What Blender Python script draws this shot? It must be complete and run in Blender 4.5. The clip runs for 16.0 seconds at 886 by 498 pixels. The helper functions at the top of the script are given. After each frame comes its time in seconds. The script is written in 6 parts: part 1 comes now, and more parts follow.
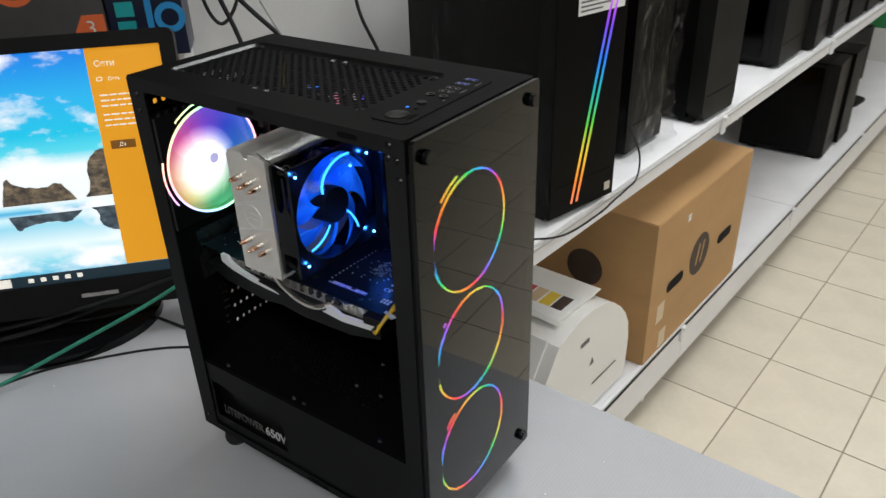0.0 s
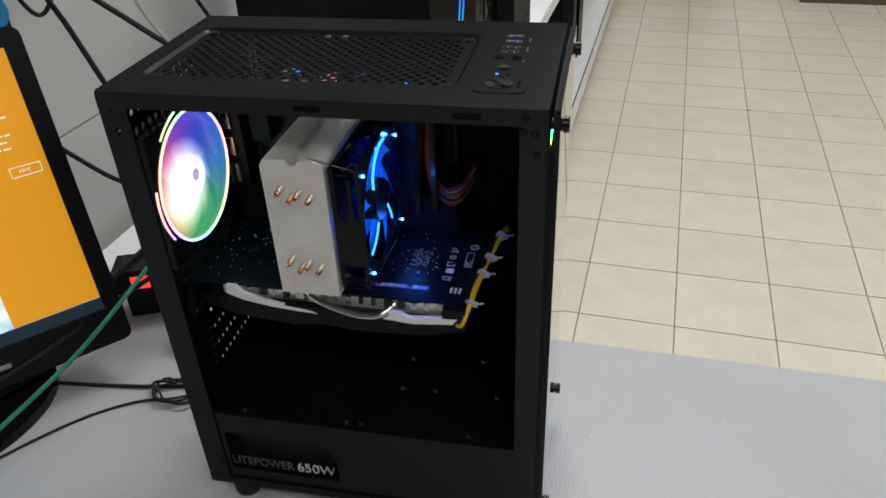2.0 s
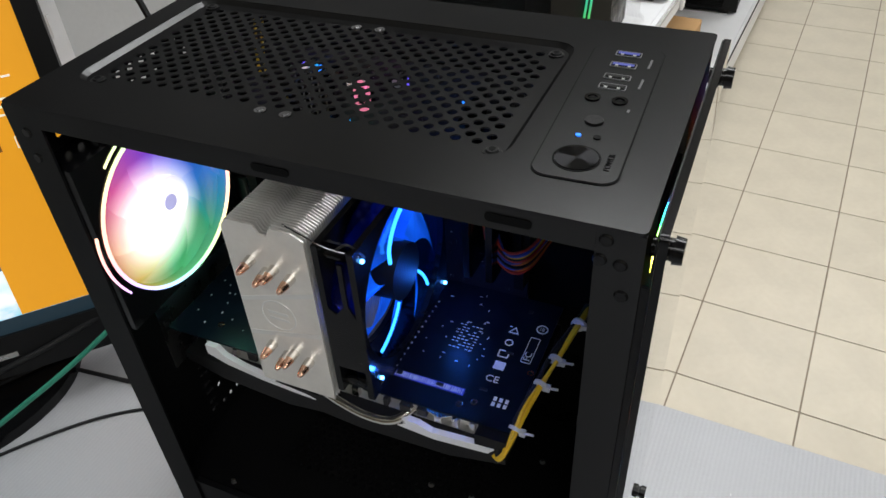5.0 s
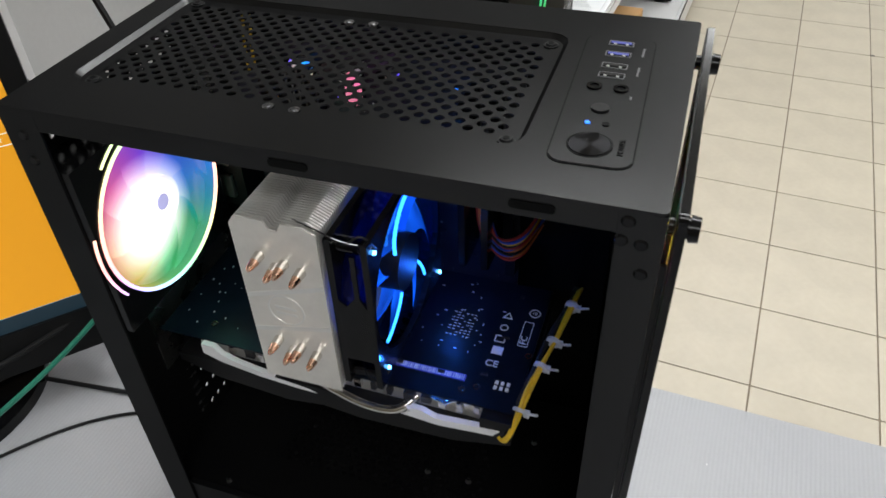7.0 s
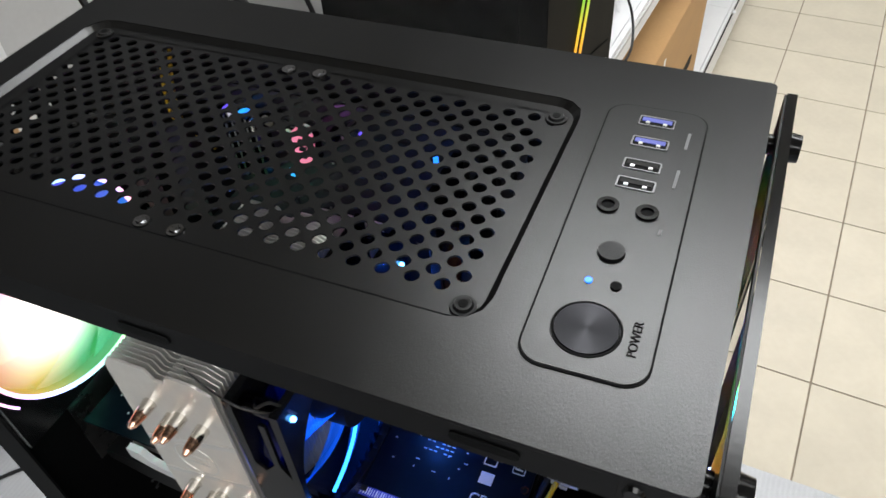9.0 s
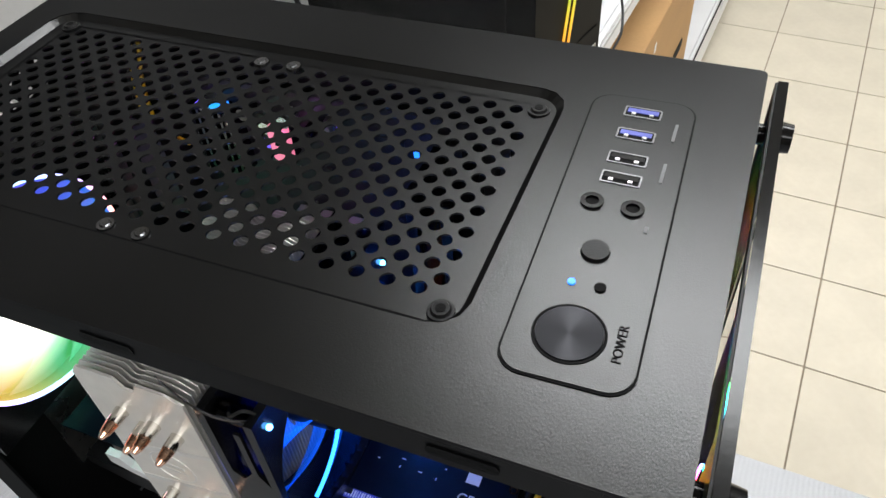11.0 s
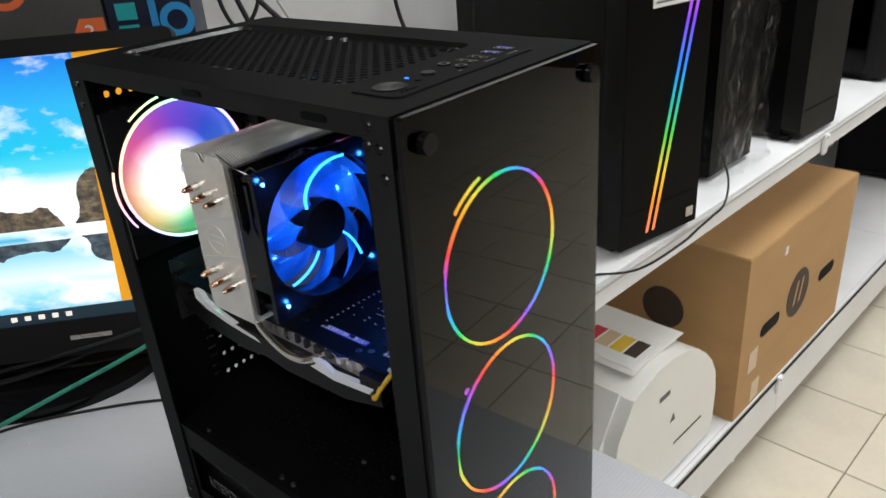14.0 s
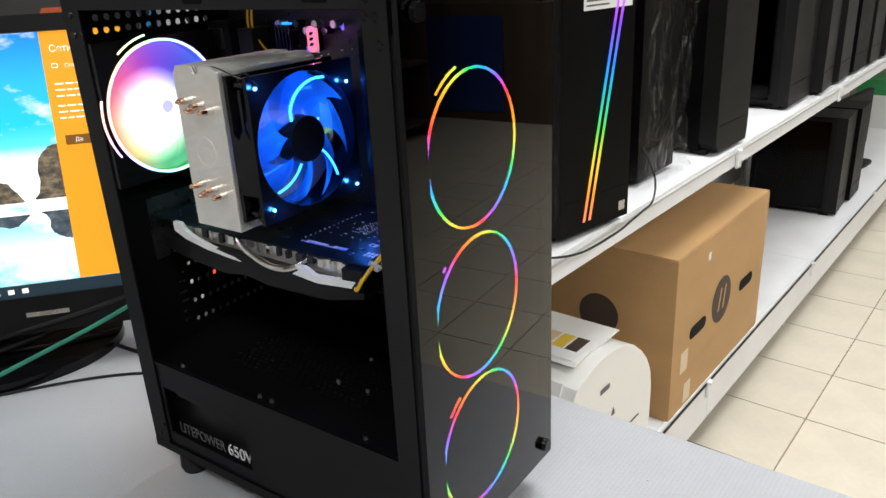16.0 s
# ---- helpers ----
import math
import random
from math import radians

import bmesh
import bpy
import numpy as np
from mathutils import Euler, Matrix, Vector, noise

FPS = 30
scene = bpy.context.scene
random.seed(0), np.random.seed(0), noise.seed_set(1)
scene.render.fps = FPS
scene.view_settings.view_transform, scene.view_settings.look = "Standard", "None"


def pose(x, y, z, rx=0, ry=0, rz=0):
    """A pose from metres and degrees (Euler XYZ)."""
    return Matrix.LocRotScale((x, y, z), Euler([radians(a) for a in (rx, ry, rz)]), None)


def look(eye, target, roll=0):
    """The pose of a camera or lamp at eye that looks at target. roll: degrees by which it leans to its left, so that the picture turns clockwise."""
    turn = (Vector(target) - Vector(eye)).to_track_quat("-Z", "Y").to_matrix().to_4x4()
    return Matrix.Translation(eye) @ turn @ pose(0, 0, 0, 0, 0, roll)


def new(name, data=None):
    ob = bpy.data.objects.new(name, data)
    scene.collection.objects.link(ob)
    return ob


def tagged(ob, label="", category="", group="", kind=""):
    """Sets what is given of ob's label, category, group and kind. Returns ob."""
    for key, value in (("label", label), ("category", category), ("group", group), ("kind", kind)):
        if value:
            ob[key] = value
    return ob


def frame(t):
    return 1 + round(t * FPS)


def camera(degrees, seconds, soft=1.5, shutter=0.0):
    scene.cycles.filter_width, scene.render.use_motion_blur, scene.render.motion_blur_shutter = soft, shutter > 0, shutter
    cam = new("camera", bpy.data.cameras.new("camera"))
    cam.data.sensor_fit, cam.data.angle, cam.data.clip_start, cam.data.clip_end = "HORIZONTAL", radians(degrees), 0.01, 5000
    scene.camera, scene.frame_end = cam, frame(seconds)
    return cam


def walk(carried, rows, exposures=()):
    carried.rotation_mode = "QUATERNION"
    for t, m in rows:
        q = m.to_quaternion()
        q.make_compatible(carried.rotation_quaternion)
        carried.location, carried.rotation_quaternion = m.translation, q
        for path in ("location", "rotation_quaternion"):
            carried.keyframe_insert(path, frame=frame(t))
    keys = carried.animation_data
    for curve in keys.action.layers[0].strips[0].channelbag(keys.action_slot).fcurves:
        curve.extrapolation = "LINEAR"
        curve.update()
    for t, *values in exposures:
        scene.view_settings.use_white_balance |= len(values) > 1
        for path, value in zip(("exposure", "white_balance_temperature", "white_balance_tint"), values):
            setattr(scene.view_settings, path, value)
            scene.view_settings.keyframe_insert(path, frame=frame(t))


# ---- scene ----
cam = camera(60.75, 16.0, shutter=0.5)
PATH = [
    (0, (0.7163, -0.4346, 0.7098), (-0.2645, 0.9072, -0.2108), -1.82),
    (0.5, (0.6106, -0.4684, 0.7098), (-0.1856, 0.9730, -0.2382), -0.44),
    (1, (0.5084, -0.5126, 0.7183), (0.0148, 1.0362, -0.2653), -1.69),
    (1.5, (0.4355, -0.5304, 0.7135), (0.0406, 1.0311, -0.2945), -1.83),
    (2, (0.3978, -0.5070, 0.7134), (0.0430, 1.0418, -0.3284), -2.65),
    (2.5, (0.3789, -0.4103, 0.7120), (-0.0519, 1.1295, -0.3145), -3.33),
    (3, (0.3631, -0.3115, 0.7030), (-0.1744, 1.1364, -0.4037), -2.11),
    (3.2, (0.3661, -0.2915, 0.7010), (-0.1914, 1.1423, -0.4134), -1.81),
    (5.3, (0.3914, -0.2510, 0.6908), (-0.2407, 1.0769, -0.5121), -3.63),
    (5.5, (0.3915, -0.2654, 0.6937), (-0.2109, 1.0860, -0.4982), -3.44),
    (6, (0.3791, -0.2910, 0.7007), (-0.1589, 1.0902, -0.4879), -2.68),
    (6.5, (0.3742, -0.2952, 0.7027), (-0.1328, 1.0926, -0.4918), -2.69),
    (7, (0.3584, -0.2731, 0.6970), (-0.1339, 1.0998, -0.5206), -2.16),
    (7.5, (0.3428, -0.2236, 0.6946), (-0.1494, 1.1343, -0.5398), -2.39),
    (8, (0.3410, -0.1744, 0.6963), (-0.1849, 1.1388, -0.5722), -2.97),
    (8.5, (0.3475, -0.1291, 0.6942), (-0.2159, 1.1308, -0.6117), -3.62),
    (9, (0.3484, -0.1081, 0.6860), (-0.2432, 1.1122, -0.6448), -4.71),
    (9.2, (0.3484, -0.1001, 0.6810), (-0.2411, 1.1133, -0.6571), -4.31),
    (11.3, (0.3494, -0.0951, 0.6807), (-0.2200, 1.1094, -0.6740), -5.20),
    (11.5, (0.3514, -0.1031, 0.6817), (-0.2198, 1.1125, -0.6622), -4.90),
    (12, (0.3643, -0.1462, 0.6791), (-0.1730, 1.1010, -0.6497), -4.56),
    (12.5, (0.3992, -0.2173, 0.6874), (-0.1541, 1.0824, -0.5832), -4.77),
    (13, (0.4458, -0.2594, 0.6724), (-0.2214, 1.0965, -0.4793), -4.53),
    (13.5, (0.5656, -0.2605, 0.6451), (-0.4138, 1.0239, -0.3555), -3.94),
    (14, (0.6372, -0.2678, 0.6049), (-0.5099, 1.0012, -0.2221), -4.50),
    (14.5, (0.6709, -0.2935, 0.5743), (-0.4813, 1.0272, -0.1592), -3.72),
    (15, (0.6585, -0.3227, 0.5343), (-0.4335, 1.0431, -0.2087), -2.52),
    (15.5, (0.6610, -0.3585, 0.5175), (-0.3899, 1.0558, -0.1935), -2.61),
    (16, (0.6694, -0.3750, 0.5137), (-0.3703, 1.0576, -0.1768), -3.00),
]
EXPOSURES = [(0.0, -0.5), (1.5, -0.62), (3.0, -0.5), (7.0, -0.4), (9.0, -0.2), (11.5, -0.08), (12.5, -0.38), (13.5, -0.4), (14.5, -0.2), (15.2, -0.02), (16.0, 0.0)]
walk(cam, [(t, look(eye, target, roll)) for t, eye, target, roll in PATH], EXPOSURES)

# ---- world and lamps ----
world = bpy.data.worlds.new("shop_world")
world.use_nodes = True
world.node_tree.nodes["Background"].inputs[0].default_value = (0.9, 0.95, 1.0, 1)
world.node_tree.nodes["Background"].inputs[1].default_value = 0.05
scene.world = world
FLOOR, CEIL = -0.823, 2.1
LAMP_WATTS = 34.0


def area_lamp(x, y, sx, sy, watts):
    d = bpy.data.lights.new("ceiling_panel_light", "AREA")
    d.shape, d.size, d.size_y, d.energy, d.color = "RECTANGLE", sx, sy, watts, (0.95, 0.98, 1.0)
    o = new("ceiling_panel_light", d)
    o.matrix_world = pose(x, y, CEIL - 0.035)
    return o


LAMP_SPOTS = [(0.85, -1.3), (2.7, -1.3), (0.42, 1.38), (2.7, 1.75), (0.9, 4.1), (2.9, 4.1)]
LAMP_SHARE = [0.5, 1.15, 1.4, 1.15, 0.85, 0.85]
for (lx, ly), share in zip(LAMP_SPOTS, LAMP_SHARE):
    area_lamp(lx, ly, 1.2, 0.55, LAMP_WATTS * share)


def led_lamp(x, y, z, watts, colour, size=0.0015):
    d = bpy.data.lights.new("led_light", "POINT")
    d.energy, d.color, d.shadow_soft_size = watts, colour, size
    o = new("led_light", d)
    o.location = (x, y, z)


BLUE = (0.02, 0.16, 1.0)
led_lamp(0.048, 0.067, 0.335, 0.035, (0.15, 0.9, 0.6))
led_lamp(0.2215, 0.024, 0.424, 0.045, BLUE)
led_lamp(0.2215, 0.124, 0.414, 0.055, BLUE)
led_lamp(0.2215, 0.124, 0.322, 0.070, BLUE)
led_lamp(0.2215, 0.030, 0.322, 0.045, BLUE)

# ---- materials ----


class Nodes:
    """A small front for building a node material."""

    def __init__(self, name):
        self.mat = bpy.data.materials.new(name)
        self.mat.use_nodes = True
        self.tree = self.mat.node_tree
        self.bsdf = self.tree.nodes["Principled BSDF"]
        self.out = self.tree.nodes["Material Output"]

    def add(self, kind, **inputs):
        n = self.tree.nodes.new("ShaderNode" + kind)
        return n

    def link(self, a, b):
        self.tree.links.new(a, b)

    def coords(self, scale=(1, 1, 1)):
        c, m = self.add("TexCoord"), self.add("Mapping")
        m.inputs["Scale"].default_value = scale
        self.link(c.outputs["Object"], m.inputs["Vector"])
        return m.outputs["Vector"]

    def noise(self, vec, scale, detail=4.0, rough=0.55):
        n = self.add("TexNoise")
        n.inputs["Scale"].default_value, n.inputs["Detail"].default_value, n.inputs["Roughness"].default_value = scale, detail, rough
        self.link(vec, n.inputs["Vector"])
        return n.outputs["Fac"]

    def ramp(self, fac, stops):
        r = self.add("ValToRGB")
        el = r.color_ramp.elements
        while len(el) < len(stops):
            el.new(0.5)
        for e, (p, c) in zip(el, stops):
            e.position, e.color = p, (*c, 1)
        self.link(fac, r.inputs["Fac"])
        return r.outputs["Color"]

    def math(self, op, a, b=None):
        n = self.add("Math")
        n.operation = op
        for i, v in enumerate((a, b)):
            if v is None:
                continue
            if isinstance(v, (int, float)):
                n.inputs[i].default_value = v
            else:
                self.link(v, n.inputs[i])
        return n.outputs[0]

    def mix(self, fac, a, b, mode="MIX"):
        n = self.add("MixRGB")
        n.blend_type = mode
        for key, v in (("Fac", fac), ("Color1", a), ("Color2", b)):
            if isinstance(v, (int, float)):
                n.inputs[key].default_value = v
            elif isinstance(v, tuple):
                n.inputs[key].default_value = (*v, 1)
            else:
                self.link(v, n.inputs[key])
        return n.outputs["Color"]


def surface(name, colour, rough=0.5, metal=0.0, vary=0.15, scale=6.0, grain=300.0, bump=0.05, rvary=0.1, coat=0.0, pieces=0.0, stretch=(1, 1, 1), spec=0.5, sheen=0.0):
    """Principled surface with blotches, fine grain, bump and uneven gloss."""
    k = Nodes(name)
    vec = k.coords(stretch)
    big, fine = k.noise(vec, scale, 5), k.noise(vec, grain, 2)
    lo = tuple(c * (1 - vary) for c in colour)
    hi = tuple(min(1.0, c * (1 + vary)) for c in colour)
    col = k.ramp(big, [(0.3, lo), (0.7, hi)])
    col = k.mix(0.25 * min(1, vary * 4), col, k.ramp(fine, [(0.3, (0.3, 0.3, 0.3)), (0.7, (0.7, 0.7, 0.7))]), "OVERLAY")
    if pieces:
        info = k.add("ObjectInfo")
        col = k.mix(1.0, col, k.ramp(info.outputs["Random"], [(0.0, (1 - pieces,) * 3), (1.0, (1.0, 1.0, 1.0))]), "MULTIPLY")
    k.link(col, k.bsdf.inputs["Base Color"])
    r = k.add("MapRange")
    r.inputs[3].default_value, r.inputs[4].default_value = max(0.02, rough - rvary), min(1.0, rough + rvary)
    k.link(big, r.inputs[0])
    k.link(r.outputs[0], k.bsdf.inputs["Roughness"])
    k.bsdf.inputs["Metallic"].default_value = metal
    k.bsdf.inputs["Coat Weight"].default_value = coat
    k.bsdf.inputs["Specular IOR Level"].default_value = spec
    if bump:
        b = k.add("Bump")
        b.inputs["Strength"].default_value, b.inputs["Distance"].default_value = bump, 0.002
        k.link(fine, b.inputs["Height"])
        k.link(b.outputs[0], k.bsdf.inputs["Normal"])
    if sheen:
        d, g, m = k.add("BsdfDiffuse"), k.add("BsdfGlossy"), k.add("MixShader")
        k.link(col, d.inputs["Color"])
        k.link(r.outputs[0], g.inputs["Roughness"])
        m.inputs[0].default_value = sheen
        k.link(d.outputs[0], m.inputs[1])
        k.link(g.outputs[0], m.inputs[2])
        if bump:
            k.link(b.outputs[0], d.inputs["Normal"])
            k.link(b.outputs[0], g.inputs["Normal"])
        k.link(m.outputs[0], k.out.inputs[0])
        k.tree.nodes.remove(k.bsdf)
    return k.mat


def ribbed_laminate():
    """Grey laminate with a fine embossed rib, slightly dirty."""
    k = Nodes("grey_ribbed_laminate")
    vec = k.coords()
    c, sep = k.add("TexCoord"), k.add("SeparateXYZ")
    k.link(c.outputs["Object"], sep.inputs[0])
    rib = k.math("SINE", k.math("MULTIPLY", sep.outputs["X"], 2 * math.pi / 0.0046))
    big, fine = k.noise(vec, 5, 5), k.noise(vec, 420, 2)
    col = k.ramp(big, [(0.3, (0.375, 0.38, 0.40)), (0.7, (0.415, 0.42, 0.44))])
    shade = k.math("ADD", k.math("MULTIPLY", rib, 0.022), k.math("ADD", k.math("MULTIPLY", fine, 0.10), 0.95))
    grey = k.add("CombineXYZ")
    for axis in ("X", "Y", "Z"):
        k.link(shade, grey.inputs[axis])
    k.link(k.mix(1.0, col, grey.outputs[0], "MULTIPLY"), k.bsdf.inputs["Base Color"])
    r = k.add("MapRange")
    r.inputs[3].default_value, r.inputs[4].default_value = 0.36, 0.52
    k.link(big, r.inputs[0])
    k.link(r.outputs[0], k.bsdf.inputs["Roughness"])
    b = k.add("Bump")
    b.inputs["Strength"].default_value, b.inputs["Distance"].default_value = 0.14, 0.0006
    k.link(k.math("ADD", rib, fine), b.inputs["Height"])
    k.link(b.outputs[0], k.bsdf.inputs["Normal"])
    return k.mat


def glow(name, colour, strength):
    k = Nodes(name)
    k.bsdf.inputs["Base Color"].default_value = (*[c * 0.5 for c in colour], 1)
    k.bsdf.inputs["Emission Color"].default_value = (*colour, 1)
    k.bsdf.inputs["Emission Strength"].default_value = strength
    k.bsdf.inputs["Roughness"].default_value = 0.4
    return k.mat


def turn_angle(k, flip=1.0):
    """The turn round the local x axis, 0 at the top, 0 to 1, growing towards +y."""
    c, sep = k.add("TexCoord"), k.add("SeparateXYZ")
    k.link(c.outputs["Object"], sep.inputs[0])
    a = k.math("ARCTAN2", sep.outputs["Y"], sep.outputs["Z"])
    a = k.math("MULTIPLY", a, flip / (2 * math.pi))
    return k.math("FRACT", k.math("ADD", a, 1.0)), sep


def rainbow_ring(name, cycles, strength, shift=0.0, pale=0.0):
    k = Nodes(name)
    a, _ = turn_angle(k)
    h = k.math("FRACT", k.math("ADD", k.math("MULTIPLY", a, cycles), shift))
    col = k.ramp(h, [(0.0, (1.0, 0.05, 0.06)), (0.17, (1.0, 0.33, 0.02)), (0.33, (0.8, 0.7, 0.05)), (0.5, (0.02, 0.75, 0.12)), (0.68, (0.02, 0.4, 1.0)), (0.84, (0.3, 0.1, 1.0)), (1.0, (1.0, 0.05, 0.06))])
    if pale:
        col = k.mix(pale, col, (1.0, 1.0, 1.0))
    k.link(col, k.bsdf.inputs["Emission Color"])
    k.bsdf.inputs["Emission Strength"].default_value = strength
    k.bsdf.inputs["Base Color"].default_value = (0.1, 0.1, 0.1, 1)
    return k.mat


def fan_glow(name):
    """Frosted blades lit from the hub: white near it, colours round the rim."""
    k = Nodes(name)
    a, sep = turn_angle(k)
    col = k.ramp(a, [(0.0, (0.25, 0.05, 1.0)), (0.12, (0.03, 0.1, 1.0)), (0.27, (0.01, 0.25, 0.9)), (0.40, (0.0, 0.4, 0.15)), (0.53, (0.02, 0.45, 0.05)), (0.63, (0.9, 0.6, 0.05)), (0.74, (1.0, 0.35, 0.2)), (0.86, (1.0, 0.05, 0.45)), (1.0, (0.25, 0.05, 1.0))])
    dy, dz = k.math("ADD", sep.outputs["Y"], 0.010), k.math("ADD", sep.outputs["Z"], 0.007)
    r2 = k.math("SQRT", k.math("ADD", k.math("MULTIPLY", dy, dy), k.math("MULTIPLY", dz, dz)))
    white = k.add("MapRange")
    white.inputs[1].default_value, white.inputs[2].default_value, white.inputs[3].default_value, white.inputs[4].default_value = 0.020, 0.047, 1.0, 0.0
    k.link(r2, white.inputs[0])
    k.link(k.mix(white.outputs[0], col, (1.0, 0.97, 0.93)), k.bsdf.inputs["Emission Color"])
    k.link(k.math("ADD", k.math("MULTIPLY", white.outputs[0], 1.5), 0.75), k.bsdf.inputs["Emission Strength"])
    k.bsdf.inputs["Base Color"].default_value = (0.2, 0.2, 0.21, 1)
    k.bsdf.inputs["Roughness"].default_value = 0.35
    return k.mat


def clear(name, tint, rough, gloss_colour=(1, 1, 1), lift=0.0, bump=0.0, bscale=40.0, edge=(4.5, 0.45)):
    """Clear sheet: see-through tint under a Fresnel gloss."""
    k = Nodes(name)
    k.tree.nodes.remove(k.bsdf)
    t, g, m, f = k.add("BsdfTransparent"), k.add("BsdfGlossy"), k.add("MixShader"), k.add("LayerWeight")
    t.inputs[0].default_value, g.inputs[0].default_value = (*tint, 1), (*gloss_colour, 1)
    g.inputs["Roughness"].default_value, f.inputs[0].default_value = rough, 0.5
    k.link(k.math("ADD", k.math("MULTIPLY", k.math("POWER", f.outputs["Facing"], edge[0]), edge[1]), 0.013 + lift), m.inputs[0])
    k.link(t.outputs[0], m.inputs[1])
    k.link(g.outputs[0], m.inputs[2])
    k.link(m.outputs[0], k.out.inputs[0])
    if bump:
        b = k.add("Bump")
        b.inputs["Strength"].default_value, b.inputs["Distance"].default_value = bump, 0.02
        n = k.noise(k.coords((1, 1, 0.45)), bscale, 3, 0.6)
        k.link(n, b.inputs["Height"])
        k.link(b.outputs[0], g.inputs["Normal"])
        k.link(b.outputs[0], f.inputs["Normal"])
    return k.mat


def clear_back():
    """The inner face of the front glass: light passes straight on."""
    k = Nodes("clear_inner_face")
    k.tree.nodes.remove(k.bsdf)
    t = k.add("BsdfTransparent")
    k.link(t.outputs[0], k.out.inputs[0])
    return k.mat


BLACK_COAT = surface("black_powder_coat", (0.0036, 0.0037, 0.0041), 0.29, vary=0.25, scale=9, grain=1700, bump=0.06, rvary=0.03, sheen=0.045)
BLACK_IN = surface("black_inner_steel", (0.0028, 0.0028, 0.003), 0.6, vary=0.3, scale=14, grain=600, bump=0.1, spec=0.08)
FLAT_BLACK = surface("matt_black_paint", (0.002, 0.002, 0.002), 0.8, vary=0.1, scale=8, grain=50, bump=0, spec=0.05)
BLACK_PLASTIC = surface("black_plastic", (0.006, 0.006, 0.0065), 0.40, vary=0.2, scale=10, grain=500, bump=0.08, spec=0.18)
BLACK_GLOSS = surface("black_gloss_plastic", (0.0045, 0.0045, 0.005), 0.16, vary=0.2, scale=8, grain=300, bump=0.01, rvary=0.06, spec=0.22)
DARK_GREY = surface("dark_grey_plastic", (0.011, 0.011, 0.0105), 0.45, vary=0.15, scale=8, grain=500, bump=0.05, spec=0.12)
SHELF_BLACK = surface("satin_black_case", (0.0035, 0.0035, 0.0035), 0.42, vary=0.2, scale=8, grain=500, bump=0.04, spec=0.06)
RUBBER = surface("black_rubber", (0.014, 0.014, 0.014), 0.7, vary=0.2, scale=20, grain=400, bump=0.1, spec=0.25)
STEEL = surface("bare_steel", (0.62, 0.61, 0.6), 0.28, 1.0, vary=0.15, scale=30, grain=400, bump=0.04)
CHROME = surface("polished_pipe", (0.75, 0.72, 0.68), 0.12, 1.0, vary=0.1, scale=30, grain=300, bump=0.01, rvary=0.05)
ALU = surface("brushed_aluminium", (0.84, 0.83, 0.80), 0.34, 0.7, vary=0.08, scale=22, grain=260, bump=0.03, rvary=0.08)
ALU_FACE = surface("satin_aluminium", (0.86, 0.83, 0.775), 0.42, 0.6, vary=0.10, scale=26, grain=300, bump=0.04, rvary=0.1)
COPPER = surface("copper", (0.85, 0.50, 0.36), 0.22, 1.0, vary=0.25, scale=120, grain=500, bump=0.03)
KNOB_METAL = surface("spun_dark_metal", (0.16, 0.16, 0.17), 0.24, 1.0, vary=0.12, scale=60, grain=500, bump=0.03, rvary=0.06)
USB_RIM = surface("dull_plated_rim", (0.17, 0.17, 0.175), 0.35, 1.0, vary=0.15, scale=60, grain=500, bump=0.03)
PCB_BLUE = surface("dark_circuit_board", (0.003, 0.006, 0.012), 0.34, vary=0.35, scale=60, grain=700, bump=0.05, spec=0.2)
PCB_BLACK = surface("black_circuit_board", (0.012, 0.012, 0.016), 0.4, vary=0.35, scale=50, grain=600, bump=0.08, spec=0.25)
CHIP = surface("chip_black", (0.02, 0.02, 0.022), 0.45, vary=0.2, scale=50, grain=500, bump=0.02, spec=0.25)
SILK = surface("white_silkscreen", (0.75, 0.78, 0.8), 0.6, vary=0.08, scale=80, grain=500, bump=0)
PRINT_WHITE = surface("white_print", (0.8, 0.8, 0.8), 0.5, vary=0.05, scale=80, grain=500, bump=0)
THIN_PRINT = surface("thin_white_print", (0.17, 0.17, 0.17), 0.5, vary=0.05, scale=80, grain=500, bump=0)
PRINT_GREY = surface("grey_print", (0.10, 0.10, 0.105), 0.5, vary=0.1, scale=80, grain=500, bump=0)
WHITE_PLASTIC = surface("white_plastic", (0.78, 0.78, 0.8), 0.35, vary=0.05, scale=12, grain=400, bump=0.02)
YELLOW_WIRE = surface("yellow_wire", (0.80, 0.50, 0.02), 0.4, vary=0.12, scale=60, grain=500, bump=0.02)
RED_WIRE = surface("red_wire", (0.55, 0.05, 0.03), 0.4, vary=0.12, scale=60, grain=500, bump=0.02)
ORANGE_WIRE = surface("orange_wire", (0.75, 0.22, 0.04), 0.4, vary=0.12, scale=60, grain=500, bump=0.02)
BLUE_WIRE = surface("blue_wire", (0.04, 0.10, 0.55), 0.4, vary=0.12, scale=60, grain=500, bump=0.02)
CABLE_BLACK = surface("black_cable", (0.014, 0.014, 0.015), 0.42, vary=0.15, scale=30, grain=400, bump=0.05, spec=0.25)
CABLE_GREEN = surface("green_network_cable", (0.02, 0.20, 0.13), 0.42, vary=0.15, scale=30, grain=400, bump=0.05)
TIE = surface("clear_nylon_tie", (0.6, 0.62, 0.66), 0.35, vary=0.1, scale=60, grain=300, bump=0)
USB_BLUE = surface("usb_blue", (0.06, 0.08, 0.45), 0.4, vary=0.1, scale=60, grain=300, bump=0)
TABLE_TOP = ribbed_laminate()
